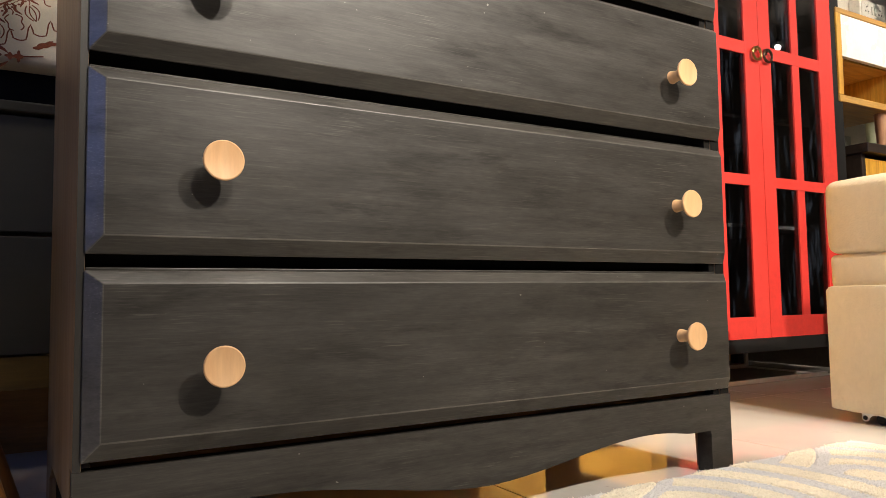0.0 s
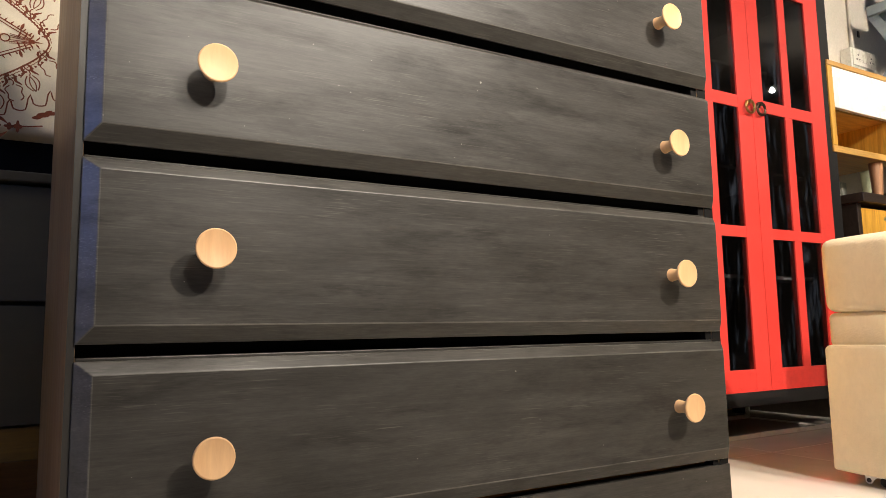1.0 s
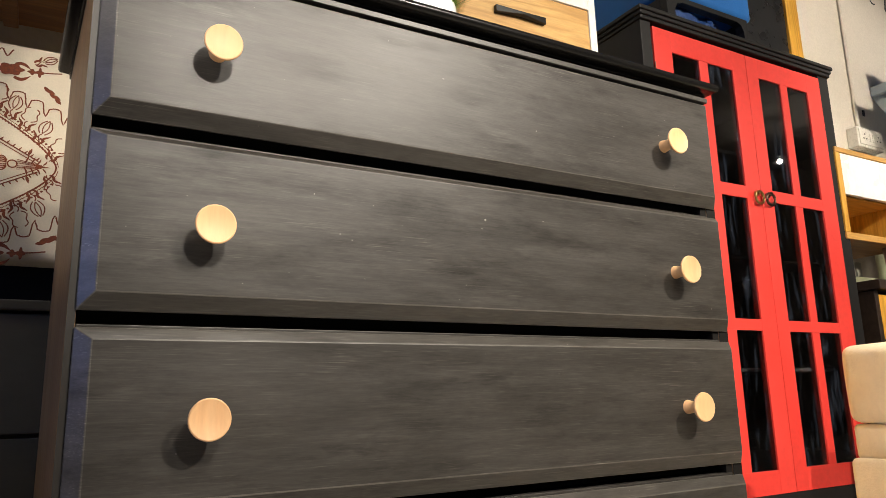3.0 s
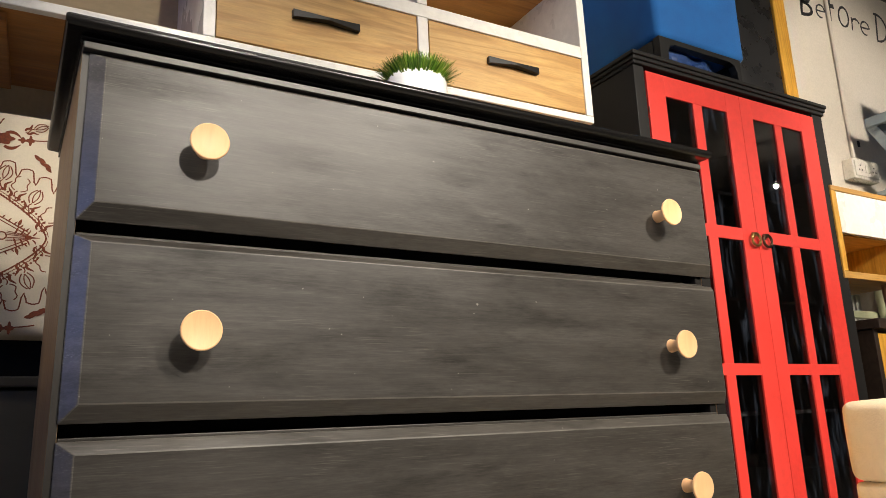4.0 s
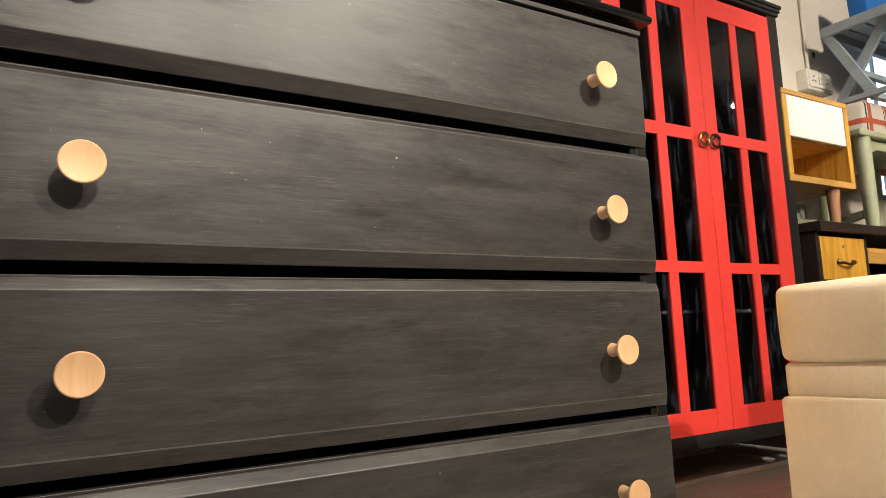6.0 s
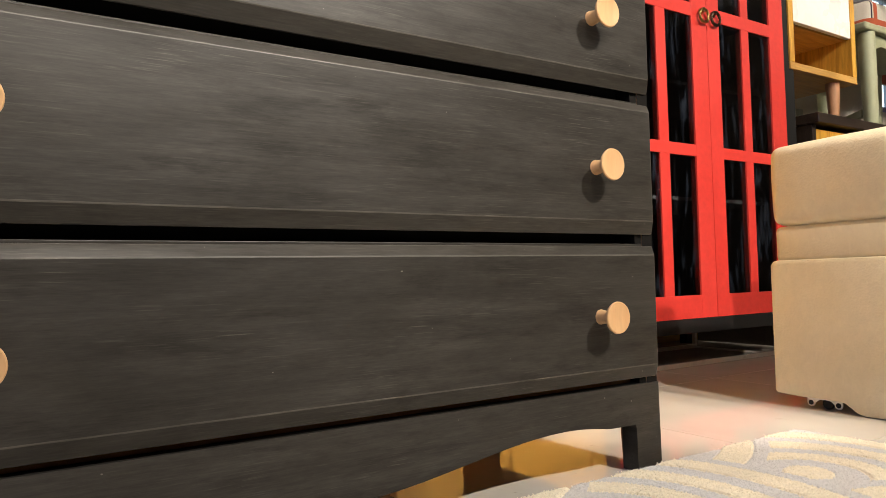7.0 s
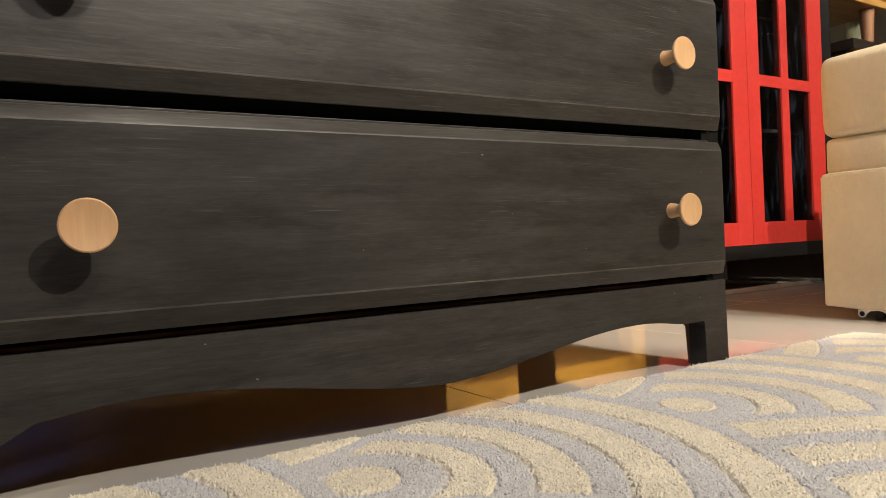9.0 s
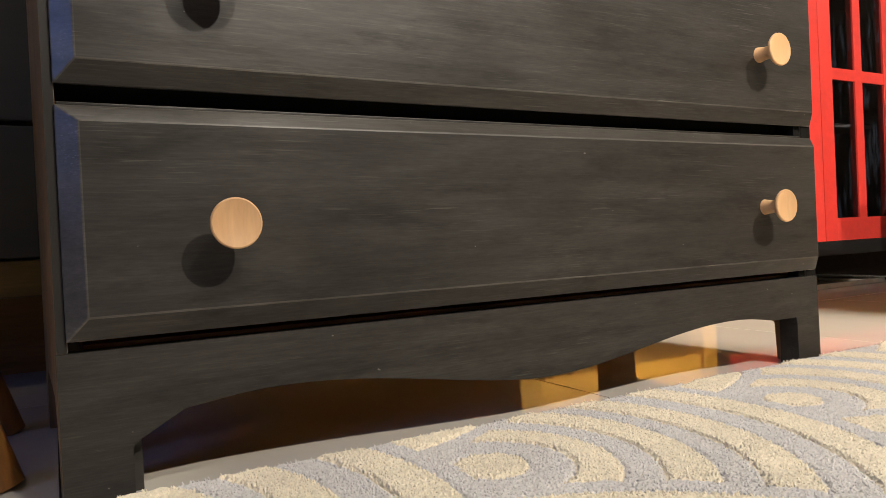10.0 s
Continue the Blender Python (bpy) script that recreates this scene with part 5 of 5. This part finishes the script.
def grey_bench():
    t = thing("bench", (4.3, 0.95, 1.60), "weathered grey slatted bench with crossed legs, stacked on a cushion", "bench")
    xe, zb, zt = 3.75, 1.589, 2.022
    part("edge_rail", box(xe, xe + 0.03, 0.53, 1.145, zt - 0.052, zt, 0.003), GREY_WOOD, t)
    part("edge_rail", box(xe + 0.95, xe + 0.98, 0.53, 1.145, zt - 0.052, zt, 0.003), GREY_WOOD, t)
    for k in range(7):
        y = 0.535 + 0.0867 * k
        part("slat", box(xe + 0.031, xe + 0.949, y, y + 0.072, zt - 0.024, zt - 0.002, 0.002), GREY_WOOD, t)
    for y in (0.60, 1.10):
        part("bearer", box(xe + 0.031, xe + 0.949, y, y + 0.028, zt - 0.07, zt - 0.0245, 0.002), GREY_WOOD, t)
    for x in (xe + 0.045, xe + 0.90):
        part("leg", bar((x, 1.14, zt - 0.03), (x, 0.93, zb - 0.004), 0.024, 0.05, (0, 1, 0)), GREY_WOOD, t)
        part("leg", bar((x + 0.026, 0.84, zt - 0.03), (x + 0.026, 1.14, zb - 0.004), 0.024, 0.05, (0, 1, 0)), GREY_WOOD, t)
    for y in (0.955, 1.115):
        part("stretcher", bar((xe + 0.03, y, zb + 0.016), (xe + 0.93, y, zb + 0.016), 0.03, 0.03), GREY_WOOD, t)
    part("stretcher", bar((xe + 0.02, 0.80, zb + 0.012), (xe + 0.02, 1.15, zb + 0.012), 0.03, 0.028), GREY_WOOD, t)
    part("stretcher", bar((xe + 0.07, 1.02, 1.75), (xe + 0.9, 1.02, 1.75), 0.03, 0.03), GREY_WOOD, t)


grey_bench()


def blue_pad():
    bm = prism([(3.93, 2.0225), (3.91, 2.25), (4.73, 2.13), (4.73, 2.0225)], "y", 0.98, 1.08, 0.012)
    return tagged(part("seat_pad", bm, BLUE_FABRIC, smooth=True), "blue upholstered wedge pad standing on a grey bench", "cushion")


blue_pad()


def crate():
    t = thing("crate", (3.3, 1.19, 0.847), "pale grey slatted crate side against the wall", "crate")
    for k in range(7):
        x = 3.13 + 0.055 * k
        part("slat", box(x, x + 0.040, 1.185, 1.197, 0.8475, 1.06, 0.002), GREY_PALE, t)
    part("rail", box(3.11, 3.52, 1.198, 1.21, 0.8475, 0.89, 0.002), GREY_PALE, t)


crate()


# ---- on and in the rear wall ----
def window_in_wall():
    t = thing("window_1", (5.0, YN + 0.1, 1.17), "lavender-framed barred window with bright daylight behind", "window", kind="structure")
    part("window_frame", box(4.40, 4.455, YN + 0.02, YN + 0.1, 1.17, 2.25, 0.002), LAVENDER, t)
    for x in (4.66, 4.90, 5.14, 5.38):
        part("window_bar", box(x, x + 0.014, YN + 0.06, YN + 0.08, 1.2155, 2.2095, 0.002), GREY_WOOD, t)
    part("window_frame", box(5.545, 5.60, YN + 0.02, YN + 0.1, 1.17, 2.25, 0.002), LAVENDER, t)
    for z in (1.17, 2.21):
        part("window_frame", box(4.4555, 5.5445, YN + 0.02, YN + 0.1, z, z + 0.04, 0.002), LAVENDER, t)
    for z in (1.52, 1.88):
        part("window_bar", box(4.4555, 5.5445, YN + 0.085, YN + 0.1, z, z + 0.02, 0.002), GREY_WOOD, t)


window_in_wall()


tagged(part("baseboard", box(XW, XE, YN - 0.018, YN - 0.001, 0.0, 0.14, 0.003), OCHRE_BOARD), "ochre-brown wooden baseboard along the wall", "baseboard", kind="structure")


def framed_panel():
    t = thing("framed_panel", (2.75, YN, 1.5), "black panel in a honey wood frame on the wall", "wall panel", kind="structure")
    x0, x1, z0, z1 = 2.165, 3.35, 1.55, 2.92
    part("panel", box(x0 + 0.06, x1 - 0.099, YN - 0.02, YN - 0.002, z0 + 0.06, z1 - 0.06), BLACK_GLASS, t)
    part("frame_side", box(x1 - 0.098, x1, YN - 0.035, YN - 0.001, z0, z1, 0.003), TEAK, t)
    part("frame_side", box(x0, x0 + 0.0595, YN - 0.035, YN - 0.001, z0, z1, 0.003), TEAK, t)
    part("frame_rail", box(x0 + 0.06, x1 - 0.0985, YN - 0.035, YN - 0.001, z1 - 0.0595, z1, 0.003), TEAK_X, t)
    part("frame_rail", box(x0 + 0.06, x1 - 0.0985, YN - 0.035, YN - 0.001, z0, z0 + 0.0595, 0.003), TEAK_X, t)


framed_panel()


def switch_box():
    t = thing("switch_box", (3.81, YN - 0.03, 1.70), "ivory surface-mounted socket box with two sockets and switches", "switch box")
    x0, x1, z0, z1, yf = 3.69, 3.925, 1.707, 1.820, YN - 0.06
    zm = (z0 + z1) / 2
    part("back_box", box(x0, x1, yf, YN - 0.001, z0, z1, 0.005), SWITCH_WHITE, t)
    part("face_plate", box(x0 + 0.010, x1 - 0.010, yf - 0.006, yf - 0.0003, z0 + 0.014, z1 - 0.014, 0.002), SWITCH_WHITE, t)
    for x in (x0 + 0.055, x1 - 0.055):
        for dx, dz in ((0, 0.016), (-0.013, -0.008), (0.013, -0.008)):
            part("socket_hole", lathe([(0, 0), (0.0048, 0), (0.0048, 0.001), (0, 0.001)], 12, Matrix.Translation((x + dx, yf - 0.0063, zm + dz)) @ Matrix.Rotation(radians(90), 4, "X")), INK, t)
    for x in (x0 + 0.096, x0 + 0.122):
        part("rocker", box(x, x + 0.020, yf - 0.011, yf - 0.0063, zm - 0.022, zm + 0.022, 0.002), SWITCH_WHITE, t)
    return t


switch_box()
tagged(part("conduit", tube([(3.795, YN - 0.011, 1.821), (3.795, YN - 0.011, TOP - 0.001)], 0.011, 12), WALL, smooth=True), "cream painted cable conduit down the wall", "conduit")
tagged(part("wall_plug", box(3.874, 3.894, YN - 0.006, YN - 0.0005, 1.93, 1.965, 0.002), INK), "small dark broken wall plug", "wall plug")


def writing():
    """The words painted on the wall with a loaded brush: strokes of uneven width, each letter in a box one unit wide."""
    def arc(cx, cy, rx, ry, a0, a1, k=14):
        return [(cx + rx * math.cos(radians(a0 + (a1 - a0) * i / k)), cy + ry * math.sin(radians(a0 + (a1 - a0) * i / k))) for i in range(k + 1)]

    small_e = [(0.08, 0.50), (0.45, 0.52), (0.82, 0.58)] + arc(0.45, 0.52, 0.38, 0.46, 8, 292, 18)
    letters = {
        "B": [[(0.25, 1.55), (0.22, 0.8), (0.2, 0.0)], arc(0.25, 1.18, 0.62, 0.36, 95, -90) + arc(0.22, 0.40, 0.80, 0.42, 90, -95)],
        "e": [small_e],
        "f": [arc(0.62, 1.45, 0.28, 0.22, 20, 180, 8) + [(0.34, 0.8), (0.36, -0.15)], [(0.05, 0.85), (0.75, 0.95)]],
        "o": [arc(0.5, 0.62, 0.42, 0.66, 80, 450, 20)],
        "r": [[(0.2, 1.0), (0.22, 0.5), (0.2, 0.02)], arc(0.58, 0.62, 0.36, 0.36, 170, 20, 10)],
        "D": [[(0.3, 1.75), (0.28, 0.8), (0.25, 0.0)], [(0.1, 1.7)] + arc(0.3, 0.86, 0.85, 0.88, 88, -95, 16)],
        "l": [[(0.4, 1.6), (0.38, 0.0)]],
        "i": [[(0.4, 0.95), (0.38, 0.0)], [(0.42, 1.3), (0.44, 1.38)]],
        "v": [[(0.1, 0.95), (0.42, 0.0), (0.8, 1.0)]],
    }
    words = (("B", 3.535, 2.675, 0.115, 3.2), ("e", 3.690, 2.690, 0.105, 1.6), ("f", 3.790, 2.715, 0.110, 4.6), ("o", 3.905, 2.700, 0.115, 2.2), ("r", 4.020, 2.690, 0.105, 2.0), ("e", 4.125, 2.690, 0.115, 1.6),
             ("D", 4.268, 2.690, 0.125, 2.4), ("e", 4.42, 2.70, 0.115, 1.6), ("l", 4.53, 2.70, 0.10, 2.0), ("i", 4.60, 2.70, 0.10, 2.0), ("v", 4.68, 2.70, 0.11, 2.0))
    rng = random.Random(8)
    for letter, x, z, size, weight in words:
        bm = bmesh.new()
        for stroke in letters[letter]:
            pts = [Vector((x + size * (u + 0.12 * v), z + size * v * 0.86)) for u, v in stroke]
            last = None
            for k, q in enumerate(pts):
                d = (pts[min(k + 1, len(pts) - 1)] - pts[max(k - 1, 0)]).normalized()
                half = Vector((-d.y, d.x)) * 0.0033 * weight * rng.uniform(0.75, 1.2)
                here = [bm.verts.new((c.x, y, c.y)) for c in (q - half, q + half) for y in (YN - 0.0012, YN - 0.0002)]
                if last:
                    for a, b in ((0, 2), (2, 3), (3, 1), (1, 0)):
                        bm.faces.new((last[a], last[b], here[b], here[a]))
                last = here
        tagged(part("wall_letter", bm, INK), "black hand-painted letter on the cream wall", "lettering", kind="structure")


writing()


# ---- unseen ceiling fixtures, added to hold the lamps ----
def fill_panel(x, y, w, d):
    t = thing("ceiling_fill", (x, y, TOP), "flat white glowing panel added on the unseen ceiling for fill light", "ceiling light")
    part("frame", box(x - w / 2 - 0.03, x + w / 2 + 0.03, y - d / 2 - 0.03, y + d / 2 + 0.03, TOP - 0.04, TOP - 0.001, 0.004), SWITCH_WHITE, t)
    part("diffuser", box(x - w / 2, x + w / 2, y - d / 2, y + d / 2, TOP - 0.048, TOP - 0.0405), LAMP_FACE, t)


# both panels are out of view, added to go with the fill lamps
for x, y in ((-1.4, -0.9), (0.5, -0.35)):
    fill_panel(x, y, 1.0, 0.5)


def unseen_spot_can(where, aim):
    """A can on a rod from the ceiling, added out of view round each spot, open towards what it lights."""
    x, y, z = where
    t = thing("unseen_spot_can", (x, y, TOP), "white spot lamp on a rod, unseen, added to carry a light", "spot lamp", "spot lamps")
    m = look(where, aim) @ pose(0, 0, 0.02)
    head = m @ Vector((0, 0, 0.129))
    part("rod", tube([(head.x, head.y, TOP - 0.001), (head.x, head.y, head.z)], 0.007, 10), SWITCH_WHITE, t)
    part("can", lathe([(0.045, 0.0), (0.047, 0.0), (0.047, 0.11), (0.03, 0.13), (0, 0.13), (0, 0.125), (0.028, 0.125), (0.045, 0.108), (0.045, 0.0)], 24, m), SWITCH_WHITE, t, smooth=True)


for where, aim, *rest in SPOTS:
    unseen_spot_can(where, aim)


def pendant_lamp(x, y, z):
    t = thing("pendant_lamp", (x, y, TOP), "bare round bulb in a holder hanging from a cord", "pendant lamp")
    part("cord", tube([(x, y, TOP - 0.001), (x, y, z + 0.085)], 0.003, 8), IRON, t)
    part("holder", lathe([(0.0, 0.085), (0.012, 0.085), (0.018, 0.075), (0.018, 0.045), (0.0, 0.045)], 20, Matrix.Translation((x, y, z))), IRON, t, smooth=True)


pendant_lamp(5.94, -1.8, 2.56)


# ---- floor of polished tiles ----
def floor_tiles():
    fl = tagged(part("floor", box(XW - 0.2, XE + 0.2, YS - 0.2, YN + 0.2, -0.08, -0.0035), GROUT), "polished cream floor tiles with thin dark joints", "floor", kind="structure")
    pitch, gap = 0.6, 0.0018
    bm = box(-pitch / 2 + gap / 2, pitch / 2 - gap / 2, -pitch / 2 + gap / 2, pitch / 2 - gap / 2, -0.006, 0.0, 0.0003, 1)
    me = bpy.data.meshes.new("tile")
    bmesh.ops.recalc_face_normals(bm, faces=bm.faces)
    bm.to_mesh(me)
    bm.free()
    me.materials.append(TILE)
    rng = random.Random(2)
    i0, i1 = math.floor((XW - 1.225) / pitch), math.ceil((XE - 1.225) / pitch)
    j0, j1 = math.floor((YS + 0.09) / pitch), math.ceil((YN + 0.09) / pitch)
    for i in range(i0, i1):
        for j in range(j0, j1):
            ob = new("tile", me)
            ob.parent = fl
            ob.matrix_basis = pose(1.225 + pitch * (i + 0.5), -0.09 + pitch * (j + 0.5), rng.uniform(-0.0003, 0.0), rng.uniform(-0.05, 0.05), rng.uniform(-0.05, 0.05), 0)


floor_tiles()
